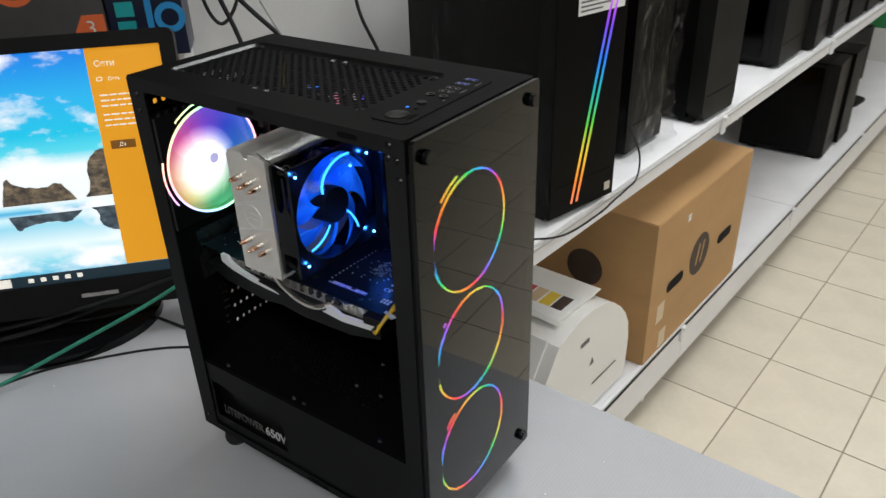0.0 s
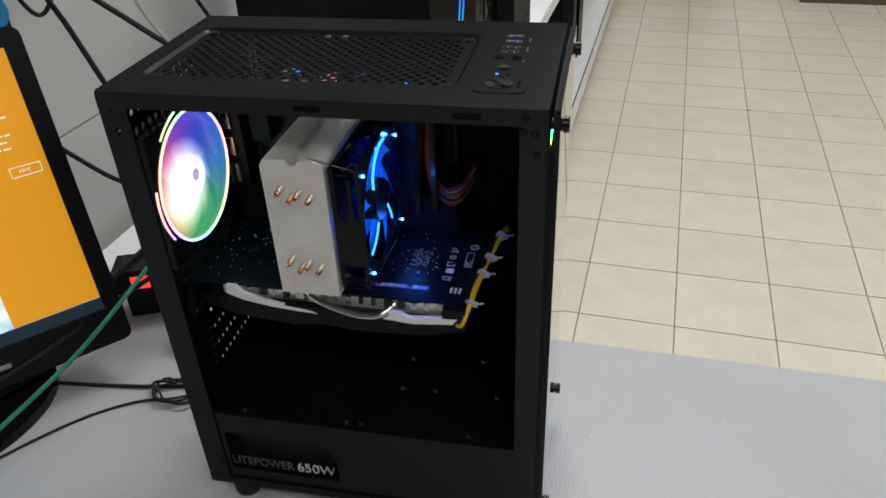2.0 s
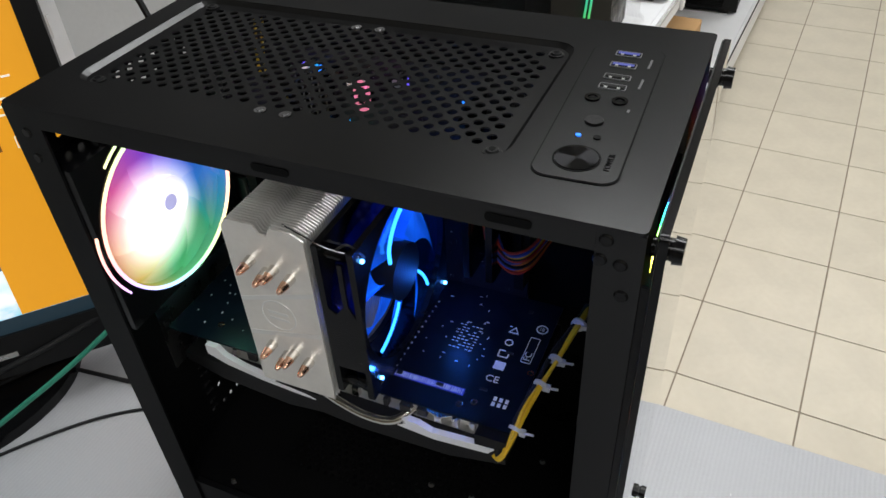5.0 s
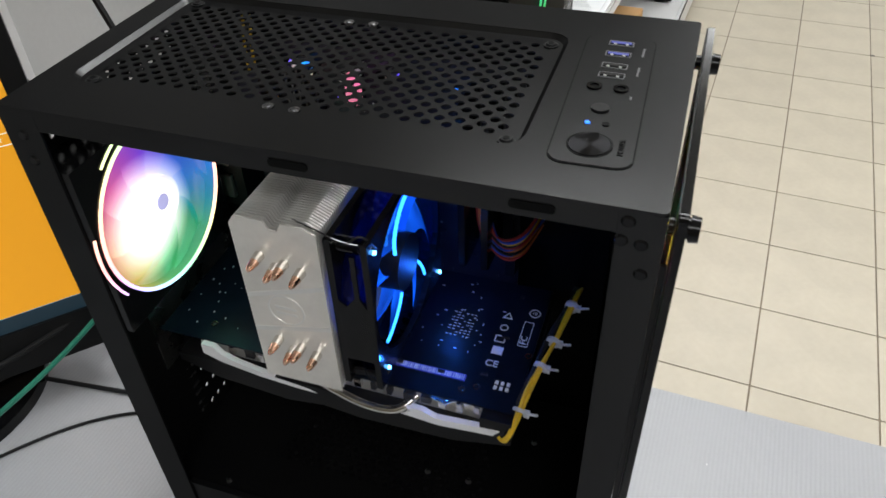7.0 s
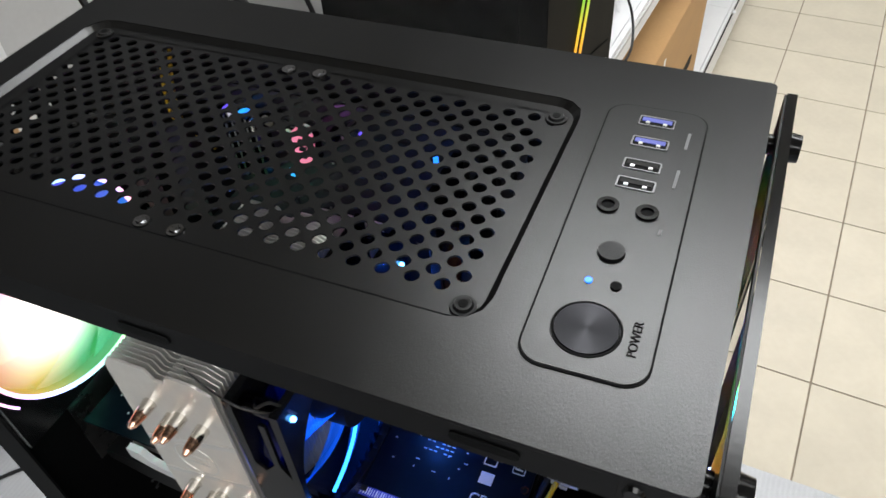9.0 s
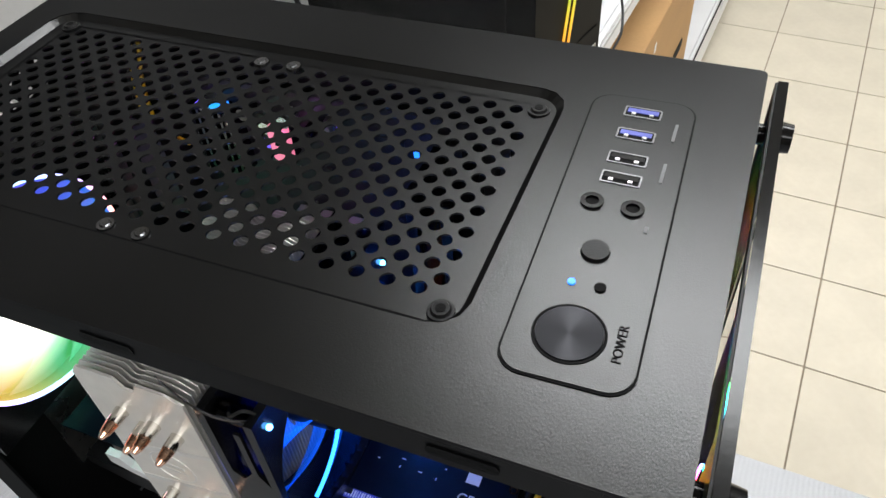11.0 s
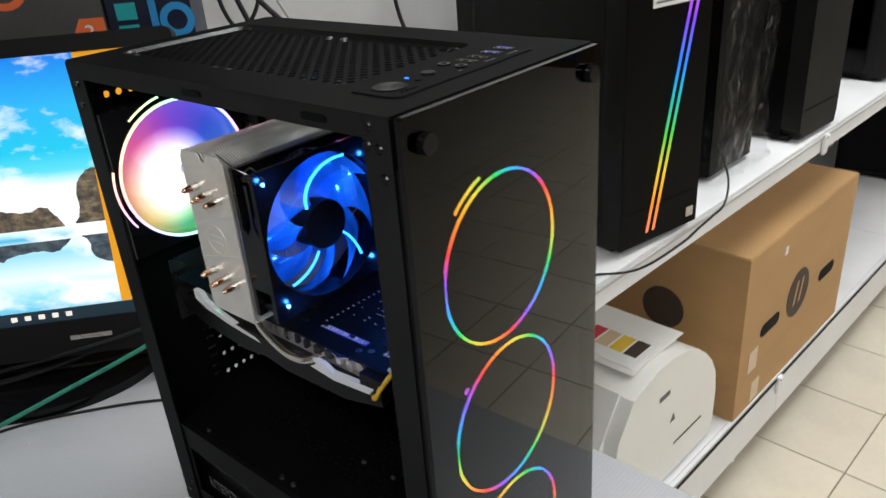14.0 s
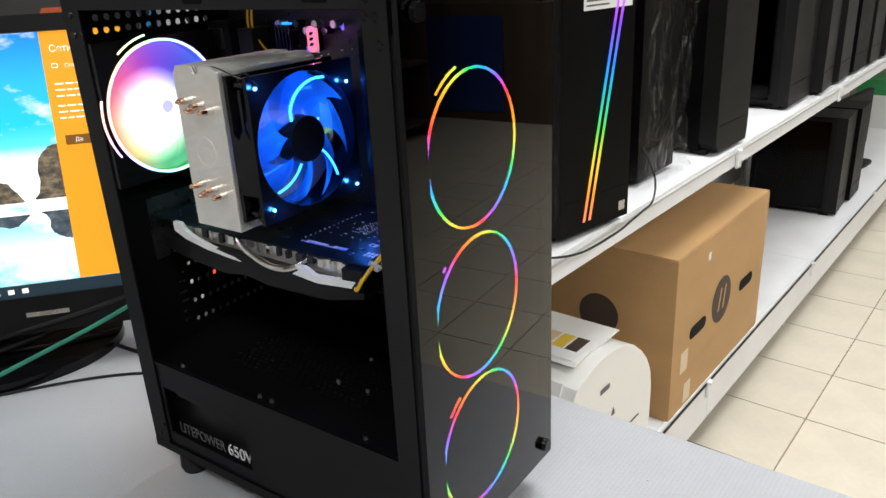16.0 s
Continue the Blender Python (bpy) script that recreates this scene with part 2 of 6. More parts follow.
TILE = surface("cream_floor_tile", (0.635, 0.575, 0.463), 0.38, vary=0.06, scale=7, grain=60, bump=0.02, rvary=0.08, pieces=0.07)
GROUT = surface("brown_grout", (0.27, 0.22, 0.16), 0.85, vary=0.2, scale=20, grain=300, bump=0.2)
SHELF_WHITE = surface("white_shelf_enamel", (0.78, 0.78, 0.79), 0.34, vary=0.05, scale=5, grain=200, bump=0.02)
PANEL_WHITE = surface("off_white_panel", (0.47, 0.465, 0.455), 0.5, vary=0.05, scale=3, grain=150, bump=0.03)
WALL_PAINT = surface("shop_wall_paint", (0.26, 0.235, 0.19), 0.8, vary=0.06, scale=2, grain=120, bump=0.05)
CEIL_PAINT = surface("ceiling_board", (0.70, 0.70, 0.68), 0.9, vary=0.05, scale=3, grain=150, bump=0.05)
CARDBOARD = surface("brown_cardboard", (0.46, 0.27, 0.115), 0.75, vary=0.08, scale=4, grain=160, bump=0.06, stretch=(1, 1, 3))
CARD_INK = surface("dark_ink_on_card", (0.055, 0.035, 0.025), 0.7, vary=0.15, scale=10, grain=200, bump=0.02)
TAPE = surface("packing_tape", (0.62, 0.47, 0.30), 0.3, vary=0.05, scale=10, grain=100, bump=0.01)
PRINTER_WHITE = surface("ivory_printer_plastic", (0.80, 0.79, 0.755), 0.32, vary=0.03, scale=4, grain=500, bump=0.05)
PAPER = surface("white_paper", (0.78, 0.78, 0.76), 0.8, vary=0.04, scale=10, grain=200, bump=0.02)
FRIDGE_WHITE = surface("white_enamel", (0.78, 0.78, 0.77), 0.3, vary=0.03, scale=3, grain=100, bump=0.01)
BOX_GREY = surface("grey_printed_card", (0.07, 0.068, 0.07), 0.4, vary=0.15, scale=10, grain=200, bump=0.01)
BOX_GREEN = surface("green_printed_card", (0.03, 0.26, 0.08), 0.45, vary=0.08, scale=10, grain=200, bump=0.01)
BOX_NAVY = surface("navy_printed_card", (0.012, 0.016, 0.04), 0.35, vary=0.2, scale=10, grain=200, bump=0.01)
BOX_ORANGE = surface("orange_printed_card", (0.78, 0.16, 0.05), 0.4, vary=0.06, scale=10, grain=200, bump=0.01)
BOX_TEAL = surface("teal_print", (0.02, 0.38, 0.40), 0.4, vary=0.1, scale=10, grain=200, bump=0.01)
BOX_BLUEINK = surface("blue_print", (0.03, 0.28, 0.62), 0.4, vary=0.1, scale=10, grain=200, bump=0.01)
INK_RED = surface("red_ink", (0.55, 0.05, 0.06), 0.5, vary=0.08, scale=10, grain=200, bump=0)
INK_YELLOW = surface("yellow_ink", (0.75, 0.52, 0.06), 0.5, vary=0.08, scale=10, grain=200, bump=0)
INK_CYAN = surface("cyan_ink", (0.10, 0.16, 0.26), 0.5, vary=0.08, scale=10, grain=200, bump=0)
DARK_WOOD = surface("dark_wood_veneer", (0.10, 0.065, 0.04), 0.5, vary=0.2, scale=6, grain=80, bump=0.05, stretch=(1, 1, 0.1))
BLUE_BOARD = surface("blue_board", (0.02, 0.05, 0.22), 0.5, vary=0.1, scale=6, grain=80, bump=0.02)
TINT_GLASS = clear("smoked_glass", (0.055, 0.055, 0.055), 0.015, edge=(4.3, 1.05))
CLEAR_BACK = clear_back()
DARK_GLASS = clear("dark_side_glass", (0.16, 0.16, 0.17), 0.03)
FILM = clear("crumpled_clear_film", (0.93, 0.93, 0.93), 0.06, lift=0.0, edge=(4.5, 0.30), bump=1.0, bscale=24)
FAN_FRAME = clear("smoked_clear_plastic", (0.10, 0.13, 0.25), 0.08, lift=0.02)
FRONT_RINGS = [rainbow_ring("front_ring_light", 3.0, 26.0, s) for s in (0.55, 0.25, 0.35)]
REAR_RING = rainbow_ring("rear_ring_light", 2.0, 3.2, 0.55, 0.35)
REAR_BLADES = fan_glow("rear_fan_blades")
LED_BLUE = glow("blue_led", (0.10, 0.42, 1.0), 14.0)
LED_SMALL = glow("small_blue_led", (0.02, 0.22, 1.0), 2.2)
RED_SWITCH = glow("red_lit_rocker", (1.0, 0.06, 0.03), 1.6)
PINK_LED = glow("pink_memory_light", (1.0, 0.26, 0.40), 0.85)
TEAL_LED = glow("teal_board_light", (0.02, 0.30, 0.75), 1.8)
VIOLET_LED = glow("violet_board_light", (0.16, 0.10, 1.0), 1.5)
LAMP_DIFFUSER = glow("lamp_diffuser", (1.0, 0.97, 0.92), 4.0)
STREAK = glow("blade_led_streak", (0.03, 0.30, 1.0), 4.5)


def blade_blue():
    k = Nodes("blue_glow_blade")
    k.tree.nodes.remove(k.bsdf)
    t, g, e, m1, m2 = k.add("BsdfTransparent"), k.add("BsdfGlossy"), k.add("Emission"), k.add("MixShader"), k.add("AddShader")
    t.inputs[0].default_value = (0.10, 0.22, 0.75, 1)
    g.inputs["Roughness"].default_value = 0.12
    c, sep = k.add("TexCoord"), k.add("SeparateXYZ")
    k.link(c.outputs["Object"], sep.inputs[0])
    n = k.noise(k.coords((1, 1, 1)), 22, 2)
    # Uneven blue emission stands in for LED light caught in the plastic.
    e.inputs[0].default_value = (0.006, 0.12, 1.0, 1)
    k.link(k.math("MULTIPLY", k.math("POWER", n, 2.2), 3.4), e.inputs[1])
    m1.inputs[0].default_value = 0.16
    k.link(t.outputs[0], m1.inputs[1])
    k.link(g.outputs[0], m1.inputs[2])
    k.link(m1.outputs[0], m2.inputs[0])
    k.link(e.outputs[0], m2.inputs[1])
    k.link(m2.outputs[0], k.out.inputs[0])
    return k.mat


BLADE_BLUE = blade_blue()


def strip_light():
    k = Nodes("slanted_rainbow_strip")
    c, sep = k.add("TexCoord"), k.add("SeparateXYZ")
    k.link(c.outputs["Object"], sep.inputs[0])
    col = k.ramp(k.math("MULTIPLY", sep.outputs["Z"], 2.5), [(0.0, (1.0, 0.25, 0.12)), (0.12, (1.0, 0.30, 0.03)), (0.25, (0.9, 0.60, 0.04)), (0.4, (0.10, 0.65, 0.06)), (0.55, (0.01, 0.50, 0.45)), (0.7, (0.02, 0.22, 1.0)), (0.85, (0.22, 0.06, 0.9)), (1.0, (0.8, 0.12, 0.9))])
    k.link(col, k.bsdf.inputs["Emission Color"])
    k.bsdf.inputs["Base Color"].default_value = (0.01, 0.01, 0.01, 1)
    k.bsdf.inputs["Emission Strength"].default_value = 1.3
    return k.mat


STRIP_LIGHT = strip_light()


def wallpaper():
    """The lit desktop picture: sky with clouds over a wet shore."""
    k = Nodes("lit_desktop_picture")
    c, sep = k.add("TexCoord"), k.add("SeparateXYZ")
    k.link(c.outputs["Object"], sep.inputs[0])
    v = k.math("DIVIDE", sep.outputs["Z"], 0.350)
    sky = k.ramp(v, [(0.0, (0.02, 0.36, 0.66)), (0.10, (0.25, 0.66, 0.80)), (0.18, (0.75, 0.90, 0.92)), (0.27, (0.30, 0.66, 0.82)), (0.31, (0.62, 0.86, 0.92)), (0.335, (0.05, 0.42, 0.70)), (0.355, (0.45, 0.78, 0.88)), (0.37, (0.85, 0.93, 0.95)), (0.52, (0.90, 0.95, 0.95)), (0.58, (0.10, 0.66, 0.80)), (0.66, (0.01, 0.52, 0.76)), (0.82, (0.02, 0.42, 0.80)), (1.0, (0.005, 0.20, 0.75))])
    n = k.noise(k.coords((7, 7, 15)), 1.0, 6, 0.6)
    cloud = k.ramp(n, [(0.50, (0.0, 0.0, 0.0)), (0.62, (1.0, 1.0, 1.0))])
    col = k.mix(cloud, sky, (0.9, 0.93, 0.95))
    k.link(col, k.bsdf.inputs["Emission Color"])
    k.bsdf.inputs["Emission Strength"].default_value = 1.55
    k.bsdf.inputs["Base Color"].default_value = (0.01, 0.01, 0.01, 1)
    k.bsdf.inputs["Roughness"].default_value = 0.3
    return k.mat


WALLPAPER = wallpaper()
SCREEN_ORANGE = glow("lit_orange_panel", (0.85, 0.36, 0.015), 0.95)
SCREEN_TEXT = glow("lit_white_text", (1.0, 0.95, 0.85), 0.9)


def picture_rock(name, light, dark):
    """Lit picture of weathered stone."""
    k = Nodes(name)
    n = k.noise(k.coords((1, 1, 1.8)), 55, 6, 0.65)
    k.link(k.ramp(n, [(0.36, dark), (0.50, tuple((a + b) / 2.6 for a, b in zip(light, dark))), (0.66, light)]), k.bsdf.inputs["Emission Color"])
    k.bsdf.inputs["Emission Strength"].default_value = 1.0
    k.bsdf.inputs["Base Color"].default_value = (0.01, 0.01, 0.01, 1)
    return k.mat


SCREEN_ROCK = picture_rock("lit_rock_picture", (0.36, 0.27, 0.17), (0.035, 0.033, 0.035))
SCREEN_WET = picture_rock("lit_rock_reflection", (0.15, 0.20, 0.24), (0.03, 0.05, 0.075))
SCREEN_BAR = glow("lit_dark_taskbar", (0.012, 0.03, 0.045), 0.8)
SCREEN_BROWN = glow("lit_brown_button", (0.20, 0.08, 0.01), 0.9)

# ---- mesh helpers ----


def part(name, bm, material, parent=None, label="", loc=None, smooth=False, bevel=0.0, rot=None):
    """Link a bmesh as one mesh object."""
    if bevel:
        sharp = [e for e in bm.edges if len(e.link_faces) == 2 and e.calc_face_angle(0) > 0.6]
        bmesh.ops.bevel(bm, geom=sharp, offset=bevel, segments=2, profile=0.6, affect="EDGES", clamp_overlap=True)
    bmesh.ops.recalc_face_normals(bm, faces=bm.faces)
    me = bpy.data.meshes.new(name)
    bm.to_mesh(me)
    bm.free()
    for m in material if isinstance(material, (list, tuple)) else [material]:
        me.materials.append(m)
    if smooth:
        me.shade_smooth()
        me.set_sharp_from_angle(angle=radians(38))
    ob = new(name, me)
    if loc is not None or rot is not None:
        ob.matrix_basis = pose(*(loc or (0, 0, 0)), *(rot or (0, 0, 0)))
    if parent:
        ob.parent = parent
    if label:
        tagged(ob, label=label)
    return ob


def repeat(ob, loc, rot=(0, 0, 0)):
    """One more piece on the same mesh, under the same parent."""
    o = ob.copy()
    scene.collection.objects.link(o)
    o.parent = ob.parent
    o.matrix_basis = pose(*loc, *rot)
    return o


def thing(name, label, category, m=None, group="", kind=""):
    e = new(name)
    e.empty_display_size = 0.05
    if m is not None:
        e.matrix_basis = m
    return tagged(e, label, category, group, kind)


def B():
    return bmesh.new()


def box(bm, lo, hi):
    vs = [bm.verts.new((x, y, z)) for x in (lo[0], hi[0]) for y in (lo[1], hi[1]) for z in (lo[2], hi[2])]
    for f in ((0, 1, 3, 2), (4, 6, 7, 5), (0, 4, 5, 1), (2, 3, 7, 6), (0, 2, 6, 4), (1, 5, 7, 3)):
        bm.faces.new([vs[i] for i in f])
    return bm


def boxes(*pairs):
    bm = B()
    for lo, hi in pairs:
        box(bm, lo, hi)
    return bm


def basis(d):
    d = Vector(d).normalized()
    u = d.orthogonal().normalized()
    return d, u, d.cross(u)


def cyl(bm, p0, p1, r0, r1=None, seg=16, caps=True):
    p0, p1 = Vector(p0), Vector(p1)
    r1 = r0 if r1 is None else r1
    _, u, w = basis(p1 - p0)
    rings = []
    for p, r in ((p0, r0), (p1, r1)):
        rings.append([bm.verts.new(p + r * (math.cos(2 * math.pi * i / seg) * u + math.sin(2 * math.pi * i / seg) * w)) for i in range(seg)])
    for i in range(seg):
        j = (i + 1) % seg
        bm.faces.new((rings[0][i], rings[0][j], rings[1][j], rings[1][i]))
    if caps:
        bm.faces.new(rings[0])
        bm.faces.new(rings[1])
    return bm


def smooth_line(pts, steps=8):
    """A soft curve through the points."""
    p = [Vector(q) for q in pts]
    p = [2 * p[0] - p[1], *p, 2 * p[-1] - p[-2]]
    out = []
    for i in range(1, len(p) - 2):
        for s in range(steps):
            t = s / steps
            out.append(0.5 * ((2 * p[i]) + (p[i + 1] - p[i - 1]) * t + (2 * p[i - 1] - 5 * p[i] + 4 * p[i + 1] - p[i + 2]) * t * t + (3 * p[i] - p[i - 1] - 3 * p[i + 1] + p[i + 2]) * t ** 3))
    return out + [p[-2]]


def tube(bm, pts, r, seg=8, steps=8, closed_ends=True):
    line = smooth_line(pts, steps)
    u, rings = None, []
    for i, p in enumerate(line):
        d = (line[min(i + 1, len(line) - 1)] - line[max(i - 1, 0)]).normalized()
        u = d.orthogonal().normalized() if u is None else (u - d * u.dot(d)).normalized()
        w = d.cross(u)
        rings.append([bm.verts.new(p + r * (math.cos(2 * math.pi * k / seg) * u + math.sin(2 * math.pi * k / seg) * w)) for k in range(seg)])
    for a, b in zip(rings, rings[1:]):
        for k in range(seg):
            bm.faces.new((a[k], a[(k + 1) % seg], b[(k + 1) % seg], b[k]))
    if closed_ends:
        bm.faces.new(rings[0])
        bm.faces.new(rings[-1])
    return bm


def rounded(w, h, r, seg=5):
    """Outline of a rounded rectangle round the origin."""
    out = []
    for cx, cy, a0 in ((w / 2 - r, h / 2 - r, 0), (-w / 2 + r, h / 2 - r, 90), (-w / 2 + r, -h / 2 + r, 180), (w / 2 - r, -h / 2 + r, 270)):
        for i in range(seg + 1):
            a = radians(a0 + 90 * i / seg)
            out.append((cx + r * math.cos(a), cy + r * math.sin(a)))
    return out


def prism(bm, outline, a, b, to):
    """Extrude a 2D outline between a and b; to(u, v, w) gives the place."""
    lo = [bm.verts.new(to(u, v, a)) for u, v in outline]
    hi = [bm.verts.new(to(u, v, b)) for u, v in outline]
    n = len(outline)
    for i in range(n):
        j = (i + 1) % n
        bm.faces.new((lo[i], lo[j], hi[j], hi[i]))
    bm.faces.new(lo)
    bm.faces.new(hi)
    return bm


XY = lambda u, v, w: (u, v, w)
XZ = lambda u, v, w: (u, w, v)
YZ = lambda u, v, w: (w, u, v)


def frame_prism(bm, outer, inner, a, b, to):
    """A frame between two outlines of equal length."""
    n = len(outer)
    lv = [[bm.verts.new(to(u, v, w)) for u, v in o] for o in (outer, inner) for w in (a, b)]
    ol, oh, il, ih = lv
    for i in range(n):
        j = (i + 1) % n
        for q in ((ol[i], ol[j], oh[j], oh[i]), (il[i], ih[i], ih[j], il[j]), (ol[i], il[i], il[j], ol[j]), (oh[i], oh[j], ih[j], ih[i])):
            bm.faces.new(q)
    return bm


def shift(outline, du, dv):
    return [(u + du, v + dv) for u, v in outline]


def circle(r, seg=40, a0=45):
    return [(r * math.cos(radians(a0) + 2 * math.pi * i / seg), r * math.sin(radians(a0) + 2 * math.pi * i / seg)) for i in range(seg)]


def square_like(half, seg=40, r=0.006):
    """A rounded square whose points match those of circle()."""
    out = []
    for u, v in circle(1.0, seg):
        m = max(abs(u), abs(v))
        out.append((u / m * half, v / m * half))
    return out


def text(words, size, material, parent, m, name="lettering", depth=0.0002, width=0.0):
    c = bpy.data.curves.new(name, "FONT")
    c.body, c.size, c.extrude = words, size, depth
    tmp = bpy.data.objects.new(name, c)
    scene.collection.objects.link(tmp)
    me = bpy.data.meshes.new_from_object(tmp.evaluated_get(bpy.context.evaluated_depsgraph_get()))
    bpy.data.objects.remove(tmp)
    me.materials.clear()
    me.materials.append(material)
    if width:
        far = max(v.co.x for v in me.vertices)
        me.transform(Matrix.Diagonal((width / far, 1, 1, 1)))
    ob = new(name, me)
    ob.matrix_basis = m
    ob.parent = parent
    return ob


def holed_cell(bm, c, r, corners, z0, z1, to):
    """A cell with a round hole, on both faces, with the hole's wall."""
    n = len(corners) * 3
    ring = []
    for i in range(len(corners)):
        a, b = corners[i], corners[(i + 1) % len(corners)]
        ring += [(a[0] + (b[0] - a[0]) * q / 3, a[1] + (b[1] - a[1]) * q / 3) for q in range(3)]
    hole = []
    for u, v in ring:
        du, dv = u - c[0], v - c[1]
        q = r / math.hypot(du, dv)
        hole.append((c[0] + du * q, c[1] + dv * q))
    top = [bm.verts.new(to(u, v, z1)) for u, v in ring]
    ht = [bm.verts.new(to(u, v, z1)) for u, v in hole]
    hb = [bm.verts.new(to(u, v, z0)) for u, v in hole]
    for i in range(n):
        j = (i + 1) % n
        bm.faces.new((top[i], top[j], ht[j], ht[i]))
        bm.faces.new((ht[i], ht[j], hb[j], hb[i]))


# ---- structure: floor, ceiling, walls ----
ROOM = pose(0.410, 1.767, 0, 0, 0, -4.4)
PITCH = 0.2996


def build_floor():
    floor = part("floor", boxes(((-3.5, -6.0, FLOOR - 0.06), (6.0, 9.0, FLOOR - 0.003))), GROUT)
    floor.matrix_basis = ROOM
    tagged(floor, "cream ceramic tile floor with brown grout joints", "floor", kind="structure")
    h = PITCH / 2 - 0.0022
    bm = B()
    prism(bm, rounded(2 * h, 2 * h, 0.003, 2), -0.008, 0.0, XY)
    near = None
    rest = B()
    for i in range(-10, 16):
        for j in range(-24, 22):
            x, y = (i + 0.5) * PITCH, (j + 0.5) * PITCH
            if -1 <= i < 10 and -5 <= j < 16:
                if near is None:
                    near = part("tile", bm, TILE, floor, loc=(x, y, FLOOR))
                else:
                    repeat(near, (x, y, FLOOR))
            else:
                box(rest, (x - h, y - h, FLOOR - 0.008), (x + h, y + h, FLOOR))
    tagged(part("far_tiles", rest, TILE, floor), kind="stuff")
    speck = part("scuff_mark", prism(B(), rounded(0.02, 0.008, 0.003), FLOOR + 0.0005, FLOOR + 0.001, XY), RUBBER, floor)
    speck.matrix_basis = pose(0.605, 1.50, 0)


def wall(name, lo, hi, label, material=WALL_PAINT):
    w = part(name, boxes((lo, hi)), material)
    w.matrix_basis = ROOM
    return tagged(w, label, "wall", kind="structure")


def build_room():
    top = part("ceiling", boxes(((-3.5, -6.0, CEIL), (6.0, 9.0, CEIL + 0.1))), CEIL_PAINT)
    top.matrix_basis = ROOM
    tagged(top, "plain white board ceiling over the shop", "ceiling", kind="structure")
    wall("wall_west", (-1.75, -6.0, FLOOR), (-1.65, 9.0, CEIL), "beige painted shop wall")
    wall("wall_east", (4.6, -6.0, FLOOR), (4.7, 9.0, CEIL), "beige painted shop wall", )
    wall("wall_north", (-1.65, 4.3, FLOOR), (4.6, 4.4, CEIL), "beige painted shop wall behind the appliances")
    wall("wall_south", (-1.65, -5.0, FLOOR), (4.6, -4.9, CEIL), "beige painted shop wall")
    for x, y in LAMP_SPOTS:
        e = thing("ceiling_light", "flat white ceiling light panel, switched on", "ceiling light", pose(x, y, CEIL - 0.03), "ceiling lights")
        part("light_frame", frame_prism(B(), rounded(1.28, 0.63, 0.02), rounded(1.22, 0.57, 0.02), 0.0, 0.03, XY), FRIDGE_WHITE, e)
        part("diffuser", boxes(((-0.61, -0.285, 0.012), (0.61, 0.285, 0.016))), LAMP_DIFFUSER, e)


build_room()

# ---- the table ----
TABLE = pose(0.4, 0.342, 0, 0, 0, -2.5)


def build_table():
    t = thing("work_table", "grey laminate work table with a plain edge", "table", TABLE @ pose(0, 0, FLOOR))
    h = -FLOOR
    part("tabletop", boxes(((-0.93, -1.75, h - 0.028), (0.62, 0.0, h))), TABLE_TOP, t, bevel=0.0025)
    bm = boxes(((-0.9, -0.06, 0), (0.55, -0.04, h - 0.028)))
    part("end_panel", bm, TABLE_TOP, t)
    part("end_panel", boxes(((-0.9, -1.70, 0), (0.55, -1.68, h - 0.028))), TABLE_TOP, t)
    part("back_panel", boxes(((-0.9, -1.68, 0.25), (-0.88, -0.06, h - 0.028))), TABLE_TOP, t)
    crumbs = B()
    rng = random.Random(5)
    for _ in range(26):
        x, y, s = rng.uniform(-0.75, 0.5), rng.uniform(-0.6, -0.03), rng.uniform(0.0005, 0.0012)
        box(crumbs, (x - s, y - s, h), (x + s, y + s, h + s))
    tagged(part("dust_specks", crumbs, PAPER, t), kind="stuff")


build_table()

# ---- shelving along the wall ----
SHELF_ANGLE = -4.4
SHELF = pose(0.108, 0.58, 0, 0, 0, SHELF_ANGLE)
UP_Z, LOW_Z = 0.015, -0.606


